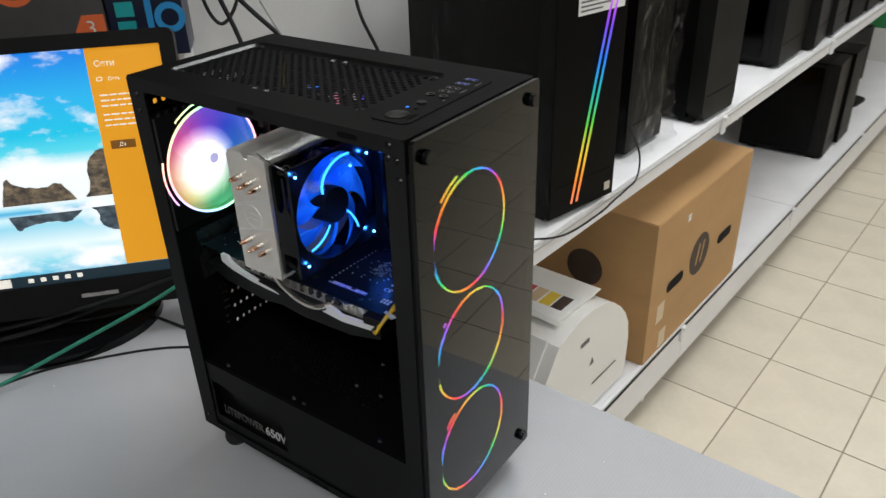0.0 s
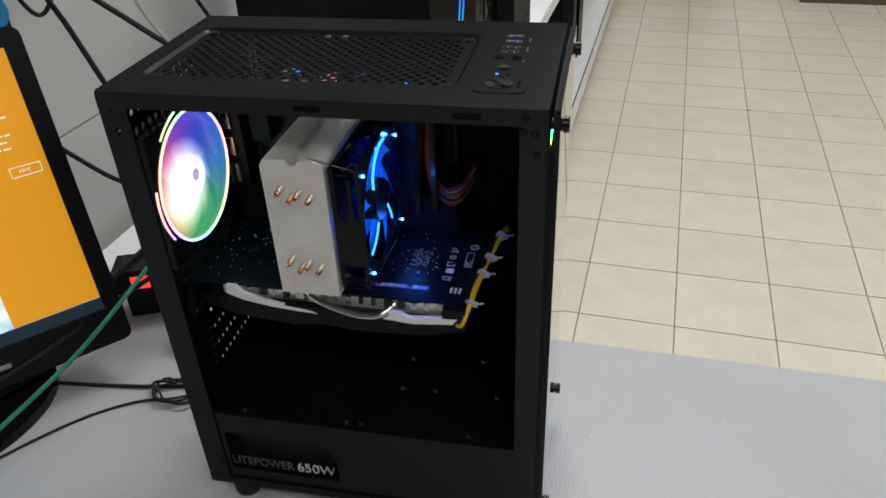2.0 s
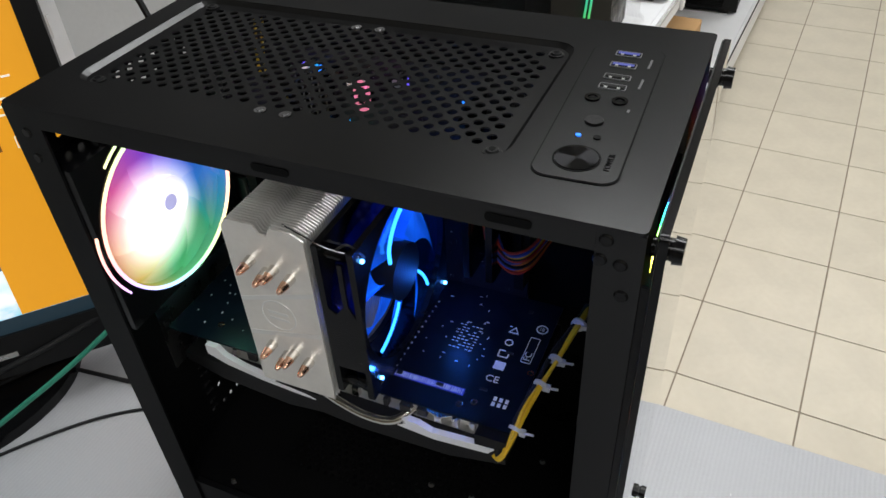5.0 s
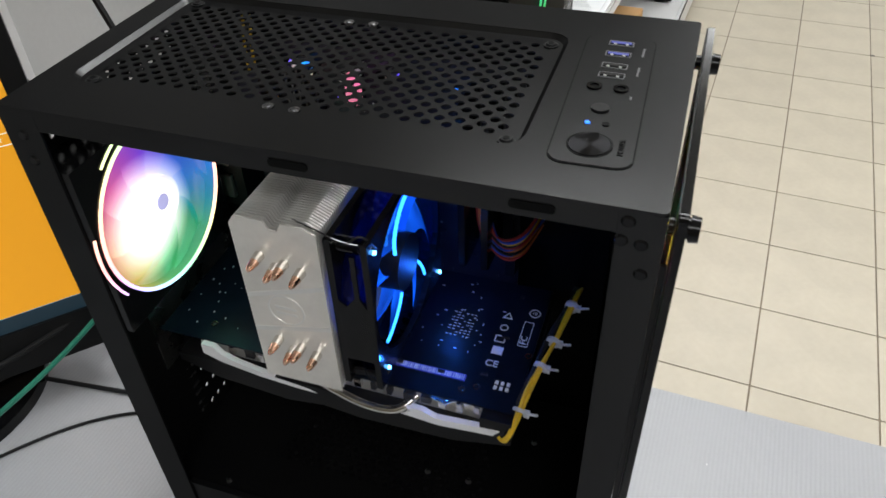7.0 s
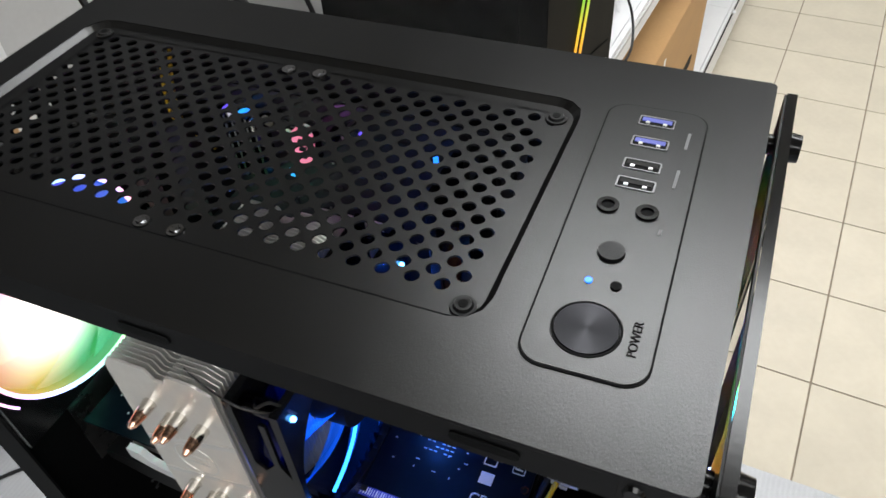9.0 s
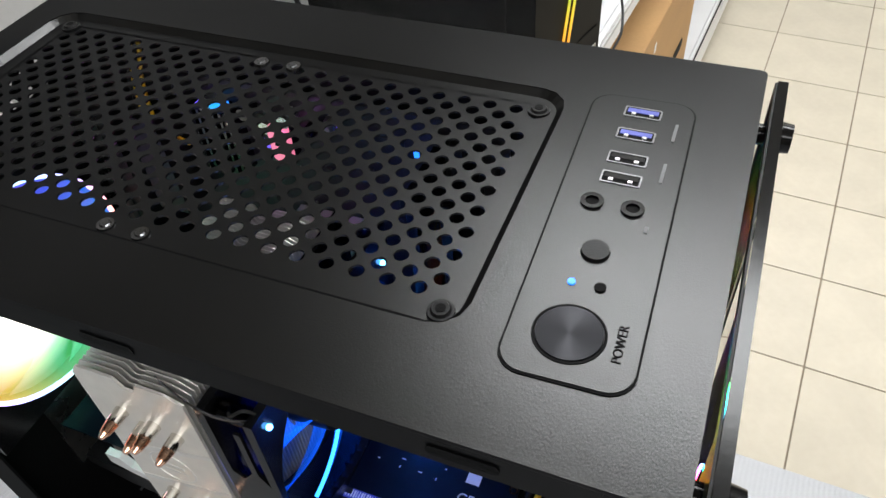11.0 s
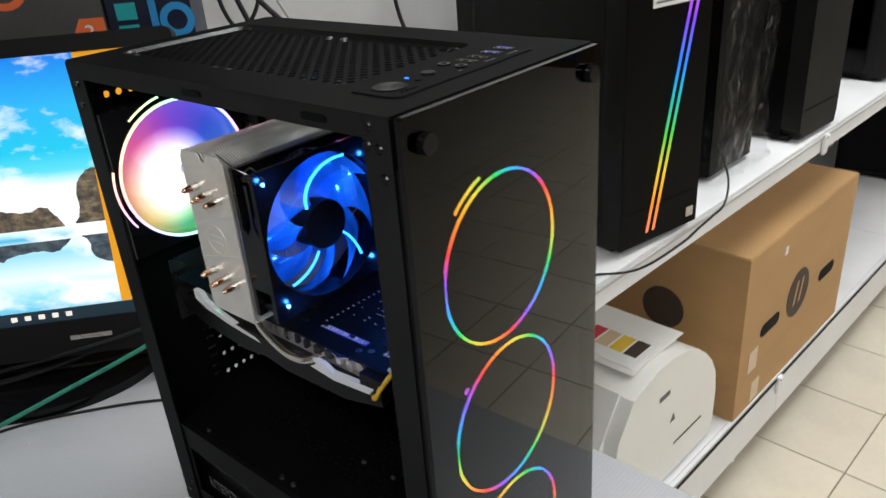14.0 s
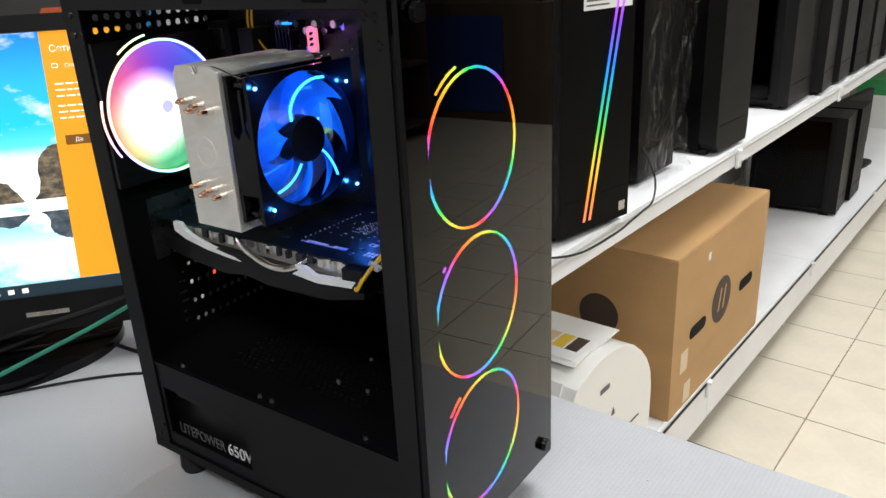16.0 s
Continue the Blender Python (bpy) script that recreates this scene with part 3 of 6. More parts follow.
def build_shelving():
    s = thing("shelving_unit", "white enamelled steel shop shelving, two decks", "shelf", SHELF @ pose(0, 0, FLOOR))
    zu, zl = UP_Z - FLOOR, LOW_Z - FLOOR
    for name, z, depth, lip, out in (("upper_shelf", zu, 0.52, 0.045, 0.0), ("lower_shelf", zl, 0.525, 0.13, 0.014)):
        joints = (-0.23, 0.03, 1.03, 2.03, 3.03, 4.03, 4.77) if name == "upper_shelf" else (-0.23, -0.08, 0.92, 1.92, 2.92, 3.92, 4.77)
        for y0, y1 in zip(joints, joints[1:]):
            bm = boxes(((-depth, y0 + 0.001, z - 0.022), (out - 0.012, y1 - 0.001, z)))
            d = part(name, bm, SHELF_WHITE, s, bevel=0.002)
            part("front_lip", boxes(((out - 0.010, y0 + 0.001, z - lip), (out, y1 - 0.001, z + 0.002))), SHELF_WHITE, d, bevel=0.002)
            rail = boxes(((out + 0.0005, y0 + 0.004, z - 0.012), (out + 0.004, y1 - 0.004, z - 0.006)))
            part("price_rail", rail, PANEL_WHITE if name == "upper_shelf" else DARK_GREY, d)
            clip = boxes(((out + 0.0015, y1 - 0.025, z - 0.05), (out + 0.008, y1 - 0.001, z - 0.002)), ((out + 0.0015, y1 - 0.020, z - 0.012), (out + 0.013, y1 - 0.006, z - 0.004)))
            part("rail_clip", clip, WHITE_PLASTIC, d)
    part("plinth", boxes(((-0.20, -0.23, 0), (-0.18, 4.76, zl - 0.03))), DARK_GREY, s)
    for i in range(6):
        y0 = -0.245 + i
        bm = boxes(((-0.57, y0, 0.0), (-0.53, y0 + 0.03, 1.86)), ((-0.53, y0 + 0.005, 0), (-0.02, y0 + 0.02, 0.06)))
        for k in range(14):
            box(bm, (-0.5305, y0 + 0.010, 0.3 + k * 0.12), (-0.5285, y0 + 0.014, 0.33 + k * 0.12))
        part("upright", bm, SHELF_WHITE, s)
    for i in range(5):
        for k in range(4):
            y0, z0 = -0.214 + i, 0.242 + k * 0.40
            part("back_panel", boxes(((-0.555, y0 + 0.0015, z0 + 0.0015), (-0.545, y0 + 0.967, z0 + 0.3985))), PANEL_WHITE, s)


build_shelving()


def build_side_board():
    """White boarding behind the table, next to the shelving."""
    w = thing("wall_board", "off-white wall boarding with narrow joints", "wall panel", SHELF @ pose(0, 0, FLOOR), kind="structure")
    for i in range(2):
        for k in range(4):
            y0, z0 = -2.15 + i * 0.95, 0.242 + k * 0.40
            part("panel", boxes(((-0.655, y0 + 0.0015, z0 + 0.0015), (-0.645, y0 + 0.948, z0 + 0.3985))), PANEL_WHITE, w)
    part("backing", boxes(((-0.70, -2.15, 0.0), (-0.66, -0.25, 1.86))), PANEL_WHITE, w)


# ---- things on the shelves ----


def shelf_case(label, m, w, d, h, front=SHELF_BLACK, side=SHELF_BLACK, glass=False, chamfer=0.0, foot_h=0.012):
    """A computer case seen from outside: its front faces local +x, base at z = 0."""
    e = thing("display_computer_case", label, "computer case", m, "computer cases on the shelving")
    part("body", boxes(((-d, -w / 2, foot_h), (-0.045, w / 2, h))), side, e, bevel=0.003)
    out = [(-w / 2, 0), (w / 2, 0), (w / 2, h - foot_h), (-w / 2, h - foot_h)]
    if chamfer:
        out = [(-w / 2 + chamfer, 0), (w / 2 - chamfer * 0.3, 0), (w / 2, 0.03), (w / 2, h - foot_h), (-w / 2, h - foot_h), (-w / 2, chamfer)]
    bm = prism(B(), shift(out, 0, foot_h), -0.044, 0.0, YZ)
    f = part("front_panel", bm, front, e, bevel=0.004)
    part("front_seam", boxes(((-0.002, -w / 2 + 0.012, 0.075), (0.0012, w / 2 - 0.012, 0.0775))), BLACK_IN, f)
    if glass:
        part("side_glass", boxes(((-d + 0.02, -w / 2 - 0.006, 0.03), (-0.06, -w / 2 - 0.002, h - 0.02))), DARK_GLASS, e)
        part("side_edge", frame_prism(B(), shift(rounded(d - 0.05, h - 0.03, 0.006), -d / 2 - 0.01, h / 2 + 0.005), shift(rounded(d - 0.09, h - 0.07, 0.006), -d / 2 - 0.01, h / 2 + 0.005), -w / 2 - 0.0015, -w / 2, XZ), BLACK_PLASTIC, e)
    foot = part("foot", boxes(((-0.07, -w / 2 + 0.012, 0), (-0.03, -w / 2 + 0.037, foot_h))), RUBBER, e, bevel=0.002)
    for x, y in ((-0.05, w / 2 - 0.0245), (-d + 0.06, -w / 2 + 0.0245), (-d + 0.06, w / 2 - 0.0245)):
        repeat(foot, (x + 0.05, y + w / 2 - 0.0245, 0))
    return e


def at(x, y, z, rz):
    return pose(x, y, z, 0, 0, rz)


def film_wrap(parent, w, d, h, seed, gap=0.006):
    """A loose clear bag round a case, crumpled."""
    rng = random.Random(seed)
    bm = B()
    loop = []
    for (x0, y0), (x1, y1) in (((-d, -w / 2 - gap), (0.012, -w / 2 - gap)), ((0.012, -w / 2 - gap), (0.012, w / 2 + gap)), ((0.012, w / 2 + gap), (-d, w / 2 + gap))):
        n = 20 if x0 != x1 else 16
        for i in range(n):
            loop.append((x0 + (x1 - x0) * i / n, y0 + (y1 - y0) * i / n))
    rows = []
    nz = 30
    for k in range(nz + 1):
        z = 0.006 + (h + 0.01) * k / nz
        row = []
        for i, (x, y) in enumerate(loop):
            a = noise.noise(Vector((x * 22 + seed, y * 22, z * 9))) + 0.6 * noise.noise(Vector((x * 60, y * 60 + seed, z * 34)))
            out = Vector((x + d / 2, y)).normalized() * (0.008 + 0.011 * a)
            if k == 0:
                out *= 2.2
            row.append(bm.verts.new((x + out.x + 0.004, y + out.y, z + 0.002 * rng.random())))
        rows.append(row)
    for a, b in zip(rows, rows[1:]):
        for i in range(len(loop) - 1):
            bm.faces.new((a[i], a[i + 1], b[i + 1], b[i]))
    o = part("plastic_bag", bm, FILM, parent, "crumpled clear plastic bag", smooth=False)
    o.data.shade_smooth()
    return o


def build_shelf_cases():
    # the lit one
    e = shelf_case("black computer case with slanted rainbow light strips, in film", at(0.126, 0.858, UP_Z, -14.0), 0.195, 0.42, 0.50, SHELF_BLACK, SHELF_BLACK, foot_h=0.014)
    for off in (0.007, 0.023):
        bm = B()
        y0, y1, z0, z1 = -0.045 + off, 0.040 + off, 0.0, 0.40
        vs = [bm.verts.new((0.0008, y, z)) for y, z in ((y0, z0), (y0 + 0.005, z0), (y1 + 0.005, z1), (y1, z1))]
        vs2 = [bm.verts.new((0.0026, v.co.y, v.co.z)) for v in vs]
        bm.faces.new(vs2)
        for i in range(4):
            bm.faces.new((vs[i], vs[(i + 1) % 4], vs2[(i + 1) % 4], vs2[i]))
        part("light_strip", bm, STRIP_LIGHT, e, "slanted rainbow light strip", loc=(0, 0, 0.032))
    sticker = part("price_sheet", boxes(((0.001, -0.046, 0.400), (0.0018, 0.085, 0.495))), PAPER, e, "white printed price sheet")
    for k in range(11):
        z = 0.406 + k * 0.0078
        part("printed_line", boxes(((0.0019, -0.040, z), (0.0022, 0.02 + 0.055 * ((k * 7) % 5) / 5, z + 0.003))), PRINT_GREY, sticker)
    part("emblem", boxes(((0.0005, 0.068, 0.028), (0.0012, 0.086, 0.046))), STEEL, e)
    part("side_film", film_side(0.42, 0.50, 3), FILM, e, "wrinkled clear film", loc=(-0.20, -0.107, 0.25))
    # the bagged one
    e = shelf_case("black computer case inside a crumpled clear plastic bag", at(0.094, 1.255, UP_Z, -4.5), 0.185, 0.40, 0.46, SHELF_BLACK, SHELF_BLACK)
    film_wrap(e, 0.2, 0.38, 0.47, 4, 0.012)
    # plain ones in a row
    shelf_case("black computer case with a grey chamfered front", at(0.175, 1.570, UP_Z, -7), 0.19, 0.40, 0.45, DARK_GREY, SHELF_BLACK, chamfer=0.02)
    shelf_case("black computer case with a dark glass side", at(0.203, 2.225, UP_Z, -3.5), 0.245, 0.40, 0.44, DARK_GREY, SHELF_BLACK, glass=True)
    rng = random.Random(2)
    for i, y in enumerate((2.475, 2.70, 2.935, 3.17, 3.41, 3.65, 3.89, 4.13)):
        shelf_case("black computer case standing in a row on the shelf", at(0.236 + 0.09 * (y - 2.465) + rng.uniform(-0.012, 0.004), y, UP_Z, rng.uniform(-6, 1)), 0.192 + rng.uniform(0, 0.012), 0.40, 0.42 + rng.uniform(0, 0.05), rng.choice((DARK_GREY, SHELF_BLACK)), SHELF_BLACK, glass=i % 2 == 0)
    # lower deck
    shelf_case("large black computer case with a dark glass side, lower deck", at(0.256, 3.13, LOW_Z, -1), 0.20, 0.36, 0.42, DARK_GREY, SHELF_BLACK, glass=True)
    shelf_case("black computer case on the lower deck", at(0.278, 3.35, LOW_Z, -3), 0.19, 0.40, 0.42, SHELF_BLACK, SHELF_BLACK)
    e = thing("desk_monitor", "dark monitor standing on the lower shelf", "monitor", at(0.18, 3.95, LOW_Z, -10))
    part("screen_panel", boxes(((-0.03, -0.2, 0.08), (0.0, 0.2, 0.36))), SHELF_BLACK, e, bevel=0.004)
    part("stand", prism(B(), rounded(0.16, 0.2, 0.05), 0, 0.012, XY), BLACK_PLASTIC, e)
    part("neck", boxes(((-0.05, -0.03, 0.01), (-0.03, 0.03, 0.2))), BLACK_PLASTIC, e)


def film_side(d, h, seed):
    bm = B()
    nx, nz = 26, 30
    g = []
    for i in range(nx + 1):
        col = []
        for k in range(nz + 1):
            x, z = (i / nx - 0.5) * d * 0.98, (k / nz - 0.5) * h * 0.98
            a = noise.noise(Vector((x * 16 + seed, seed, z * 8))) + 0.5 * noise.noise(Vector((x * 50, seed, z * 26)))
            col.append(bm.verts.new((x, 0.006 * a, z)))
        g.append(col)
    for i in range(nx):
        for k in range(nz):
            bm.faces.new((g[i][k], g[i + 1][k], g[i + 1][k + 1], g[i][k + 1]))
    for f in bm.faces:
        f.smooth = True
    return bm


build_shelf_cases()


def build_shelf_cable():
    c = thing("power_lead", "thin black lead trailing over the shelf edge", "cable", pose(0.150, 0.845, UP_Z))
    part("lead", tube(B(), [(-0.06, -0.16, 0.003), (-0.005, -0.10, 0.003), (0.012, 0.02, 0.003), (0.012, 0.10, 0.004), (0.018, 0.14, 0.012), (0.020, 0.19, 0.020), (0.005, 0.235, 0.055), (-0.03, 0.255, 0.11)], 0.0022), CABLE_BLACK, c)


build_shelf_cable()


def build_end_box():
    """A white packet with a green lid near the shelving's far end."""
    e = thing("retail_box", "white cardboard box with a green top, on the lower shelf", "box", at(0.36, 4.98, LOW_Z, -4.4))
    part("box_body", boxes(((-0.30, -0.14, 0.0), (0.0, 0.14, 0.20))), PAPER, e, bevel=0.003)
    part("box_lid", boxes(((-0.303, -0.143, 0.2003), (0.003, 0.143, 0.29))), BOX_GREEN, e, bevel=0.003)


build_end_box()


def build_carton():
    e = thing("cardboard_carton", "large brown cardboard carton with a round dark mark", "box", at(0.194, 1.553, LOW_Z, -4.4))
    w, d, h = 0.645, 0.42, 0.434
    body = part("carton_body", boxes(((-d, -w / 2, 0), (0, w / 2, h))), CARDBOARD, e, bevel=0.003)
    flap = boxes(((-d + 0.002, -w / 2 + 0.002, h + 0.0004), (-d / 2 - 0.001, w / 2 - 0.002, h + 0.003)), ((-d / 2 + 0.001, -w / 2 + 0.002, h + 0.0004), (-0.002, w / 2 - 0.002, h + 0.003)))
    part("top_flap", flap, CARDBOARD, e)
    part("tape", boxes(((-d / 2 - 0.025, -w / 2 + 0.004, h + 0.0032), (-d / 2 + 0.025, w / 2 - 0.004, h + 0.0038))), TAPE, e)
    disc = part("round_mark", prism(B(), circle(0.066, 40), 0.0006, 0.0014, YZ), CARD_INK, e, "round dark printed mark", loc=(0, -0.012, 0.220))
    for y0 in (-0.026, 0.006):
        slant = [(y0, -0.030), (y0 + 0.010, -0.030), (y0 + 0.024, 0.036), (y0 + 0.014, 0.036)]
        part("mark_bar", prism(B(), slant, 0.0015, 0.0020, YZ), CARDBOARD, disc)
    for y in (-0.170, 0.180):
        part("hand_hole", prism(B(), rounded(0.105, 0.034, 0.0165), 0.0004, 0.0012, YZ), BLACK_IN, e, loc=(0.0, y, 0.202), rot=(0, 0, 0))
    part("side_mark", prism(B(), circle(0.055, 32), -w / 2 - 0.0012, -w / 2 - 0.0006, XZ), CARD_INK, e, loc=(-0.2, 0, 0.25))
    part("shipping_label", boxes(((0.0006, -0.238, 0.012), (0.0012, -0.195, 0.068))), TAPE, e)
    part("tape_tab", boxes(((0.0006, -0.134, 0.372), (0.0012, -0.118, 0.393))), PAPER, e)
    part("corner_wear", boxes(((0.0006, -0.27, 0.11), (0.001, -0.225, 0.17))), TAPE, e)


build_carton()


def build_printer():
    """Laser printer: its plain side faces the aisle, its control front the table."""
    e = thing("laser_printer", "ivory laser printer with a rounded rear and a colour label", "printer", at(0.128, 0.962, LOW_Z, -4.4))
    prof = [(-0.20, 0.012), (0.195, 0.012), (0.203, 0.05), (0.205, 0.13), (0.196, 0.182), (0.172, 0.225), (0.140, 0.260), (0.100, 0.292), (0.055, 0.312), (0.0, 0.324), (-0.06, 0.325), (-0.15, 0.302), (-0.20, 0.23), (-0.215, 0.14)]
    part("housing", prism(B(), prof, -0.37, 0.0, YZ), PRINTER_WHITE, e, bevel=0.016, smooth=True)
    part("top_cover", prism(B(), [(-0.10, 0.0), (0.10, 0.0), (0.09, 0.006), (-0.09, 0.006)], -0.33, -0.03, YZ), PRINTER_WHITE, e, loc=(0, -0.010, 0.3245), bevel=0.002)
    lab = part("toner_label", boxes(((-0.31, -0.098, 0.3308), (-0.040, 0.015, 0.3316))), PAPER, e, "white label with colour swatches")
    for i, m in enumerate((CARD_INK, INK_YELLOW, TAPE, INK_RED, INK_CYAN, INK_CYAN, PRINT_GREY)):
        part("colour_swatch", boxes(((-0.082 - i * 0.034, -0.062, 0.3317), (-0.053 - i * 0.034, -0.002, 0.3322))), m, lab)
    panel = part("control_panel", prism(B(), [(-0.25, 0.17), (-0.205, 0.17), (-0.135, 0.295), (-0.155, 0.309)], -0.20, -0.03, YZ), PRINTER_WHITE, e, bevel=0.004)
    part("lcd", boxes(((-0.13, -0.226, 0.232), (-0.08, -0.195, 0.252))), DARK_GREY, panel, rot=(0, 0, 0))
    part("brand_bar", boxes(((0.0006, -0.052, 0.240), (0.0012, -0.012, 0.252))), PRINT_GREY, e)
    part("arrow_mark", prism(B(), [(-0.008, 0.0), (0.012, 0.0), (0.004, 0.02)], 0.0006, 0.0012, YZ), PRINT_GREY, e, loc=(0, 0.006, 0.160))
    part("side_seam", boxes(((0.0006, 0.02, 0.090), (0.0014, 0.14, 0.094))), DARK_GREY, e)
    part("paper_tray", boxes(((-0.34, -0.25, 0.02), (-0.03, -0.18, 0.085))), PRINTER_WHITE, e, bevel=0.006)
    for x in (-0.33, -0.04):
        for y in (-0.16, 0.16):
            part("foot", boxes(((x - 0.015, y - 0.015, 0), (x + 0.015, y + 0.015, 0.012))), RUBBER, e)


build_printer()


def build_appliances():
    """White appliances standing along the far wall."""
    for i, (x, w, h) in enumerate(((-0.09, 0.29, 1.25), (0.565, 0.90, 0.86))):
        e = thing("chest_freezer" if i else "refrigerator", "white enamelled appliance on small brown feet", "freezer" if i else "refrigerator", ROOM @ pose(x - 0.06, 3.59, FLOOR), "appliances along the far wall" )
        part("cabinet", boxes(((0, 0, 0.05), (w, 0.62, h - 0.06 if i else h))), FRIDGE_WHITE, e, bevel=0.012)
        if i:
            part("lid", boxes(((-0.005, -0.015, h - 0.055), (w + 0.005, 0.63, h))), FRIDGE_WHITE, e, bevel=0.012)
        else:
            part("door", boxes(((0.005, -0.05, 0.09), (w - 0.005, -0.003, h - 0.01))), FRIDGE_WHITE, e, bevel=0.012)
        part("base_gap", boxes(((0.02, 0.015, 0.035), (w - 0.02, 0.60, 0.0495))), RUBBER, e)
        for fx in (0.04, w - 0.08):
            part("foot", boxes(((fx, 0.02, 0), (fx + 0.045, 0.065, 0.035))), CARDBOARD, e)


build_appliances()


def build_opposite_side():
    """Furniture across the aisle, seen only as reflections."""
    e = thing("display_counter", "dark wooden display counter with a blue front board", "counter", pose(3.9, 5.0, FLOOR, 0, 0, 85.6))
    part("carcass", boxes(((0.0, -1.6, 0), (0.5, 2.2, 0.95))), DARK_WOOD, e, bevel=0.004)
    part("front_board", boxes(((-0.02, -0.9, 0.08), (-0.002, 0.6, 0.85))), BLUE_BOARD, e)
    e = thing("tall_cabinet", "tall dark wooden cabinet with open shelves", "cabinet", pose(3.6, 1.4, FLOOR))
    part("back", boxes(((0.36, -0.2, 0), (0.38, 3.0, 2.0))), DARK_WOOD, e)
    for k in range(5):
        part("shelf_board", boxes(((0, -0.2, 0.1 + k * 0.46), (0.358, 3.0, 0.125 + k * 0.46))), DARK_WOOD, e)
    for y in (-0.222, 3.001):
        part("side", boxes(((0, y, 0), (0.38, y + 0.02, 2.0))), DARK_WOOD, e)


build_opposite_side()

# ---- the open computer case ----
D, W, H, BASE = 0.364, 0.207, 0.498, 0.036


def build_case():
    c = thing("computer_case", "black steel computer case, side panel off, lit fans inside", "computer case", pose(0, 0, 0))
    # top plate: four strips round the grille opening
    gx0, gx1, gy0, gy1 = 0.018, 0.2895, 0.036, 0.169
    bm = B()
    frame_prism(bm, shift(rounded(D, W, 0.003, 3), D / 2, W / 2), match(shift(rounded(D, W, 0.003, 3), D / 2, W / 2), gx0, gx1, gy0, gy1, 0.012), H - 0.0016, H, XY)
    top = part("top_panel", bm, BLACK_COAT, c, "black powder-coated steel top")
    # stepped edge of the recess
    step = B()
    o, i2 = shift(rounded(gx1 - gx0, gy1 - gy0, 0.012), (gx0 + gx1) / 2, (gy0 + gy1) / 2), shift(rounded(gx1 - gx0 - 0.010, gy1 - gy0 - 0.010, 0.009), (gx0 + gx1) / 2, (gy0 + gy1) / 2)
    n = len(o)
    a = [step.verts.new((u, v, H - 0.0003)) for u, v in o]
    b = [step.verts.new((u, v, H - 0.0030)) for u, v in shift(rounded(gx1 - gx0 - 0.006, gy1 - gy0 - 0.006, 0.010), (gx0 + gx1) / 2, (gy0 + gy1) / 2)]
    d2 = [step.verts.new((u, v, H - 0.0030)) for u, v in shift(rounded(gx1 - gx0 - 0.020, gy1 - gy0 - 0.016, 0.004), (gx0 + gx1) / 2, (gy0 + gy1) / 2)]
    for i in range(n):
        j = (i + 1) % n
        step.faces.new((a[i], a[j], b[j], b[i]))
        step.faces.new((b[i], b[j], d2[j], d2[i]))
    part("recess_edge", step, BLACK_COAT, top)
    # perforated sheet: staggered round holes
    bm = B()
    s, z1 = 0.0058, H - 0.0034
    zig = [(x, y) for x in range(0, 47) for y in range(0, 23) if (x + y) % 2 == 0]
    for ix_, iy_ in zig:
        x, y = gx0 + 0.008 + ix_ * s, gy0 + 0.004 + iy_ * s
        if x > gx1 - 0.006 or y > gy1 - 0.002:
            continue
        near_screw = any(math.hypot(x - u, y - v) < 0.009 for u, v in SCREWS)
        corners = [(x + s, y), (x, y + s), (x - s, y), (x, y - s)]
        inside = gx0 + 0.012 < x < gx1 - 0.014 and gy0 + 0.010 < y < gy1 - 0.010
        if near_screw or not inside:
            bm.faces.new([bm.verts.new((u, v, z1)) for u, v in corners])
        else:
            holed_cell(bm, (x, y), 0.0029, corners, z1 - 0.001, z1, XY)
    part("top_grille", bm, BLACK_COAT, top, "perforated steel grille with round holes")
    for u, v in SCREWS:
        sc = B()
        cyl(sc, (0, 0, -0.002), (0, 0, 0.0012), 0.0052, 0.0046, 20)
        cyl(sc, (0, 0, 0.0012), (0, 0, 0.0022), 0.0036, 0.0030, 16)
        o = part("screw_cup", sc, BLACK_PLASTIC, top, loc=(u, v, H - 0.0034))
        part("screw_hole", cyl(B(), (0, 0, 0.0022), (0, 0, 0.0024), 0.0018, seg=12), BLACK_IN, o)
    for u, v in ((0.147, 0.0425), (0.163, 0.0425), (0.145, 0.157), (0.1615, 0.158)):
        sc = cyl(B(), (0, 0, -0.001), (0, 0, 0.0012), 0.0040, 0.0034, 16)
        cyl(sc, (0, 0, 0.0012), (0, 0, 0.0018), 0.0022, 0.0018, 12)
        part("fan_screw", sc, KNOB_METAL, top, loc=(u, v, H - 0.0034))
    # front connector plate, outlined by a groove
    px, py = 0.3218, 0.0998
    pl = part("connector_plate", prism(B(), rounded(0.0398, 0.1435, 0.008, 6), H - 0.001, H + 0.0008, XY), BLACK_COAT, c, loc=(px, py, 0), rot=(0, 0, 1.5), smooth=True)
    part("groove", frame_prism(B(), rounded(0.0414, 0.1451, 0.0086, 6), rounded(0.0400, 0.1437, 0.0081, 6), H - 0.0002, H + 0.0004, XY), BLACK_IN, c, loc=(px, py, 0), rot=(0, 0, 1.5))
    for i, (y, blue) in enumerate(((0.1615, 1), (0.1467, 1), (0.1315, 0), (0.1197, 0))):
        u = part("usb_port", frame_prism(B(), rounded(0.0146, 0.0066, 0.0008, 3), rounded(0.0135, 0.0055, 0.0006, 3), H + 0.0002, H + 0.0012, XY), USB_RIM, c, "steel-rimmed usb socket", loc=(0.3206 + i * 0.0001, y, 0))
        part("socket", boxes(((-0.0067, -0.0028, H + 0.0006), (0.0067, 0.0028, H + 0.0010))), BLACK_IN, u)
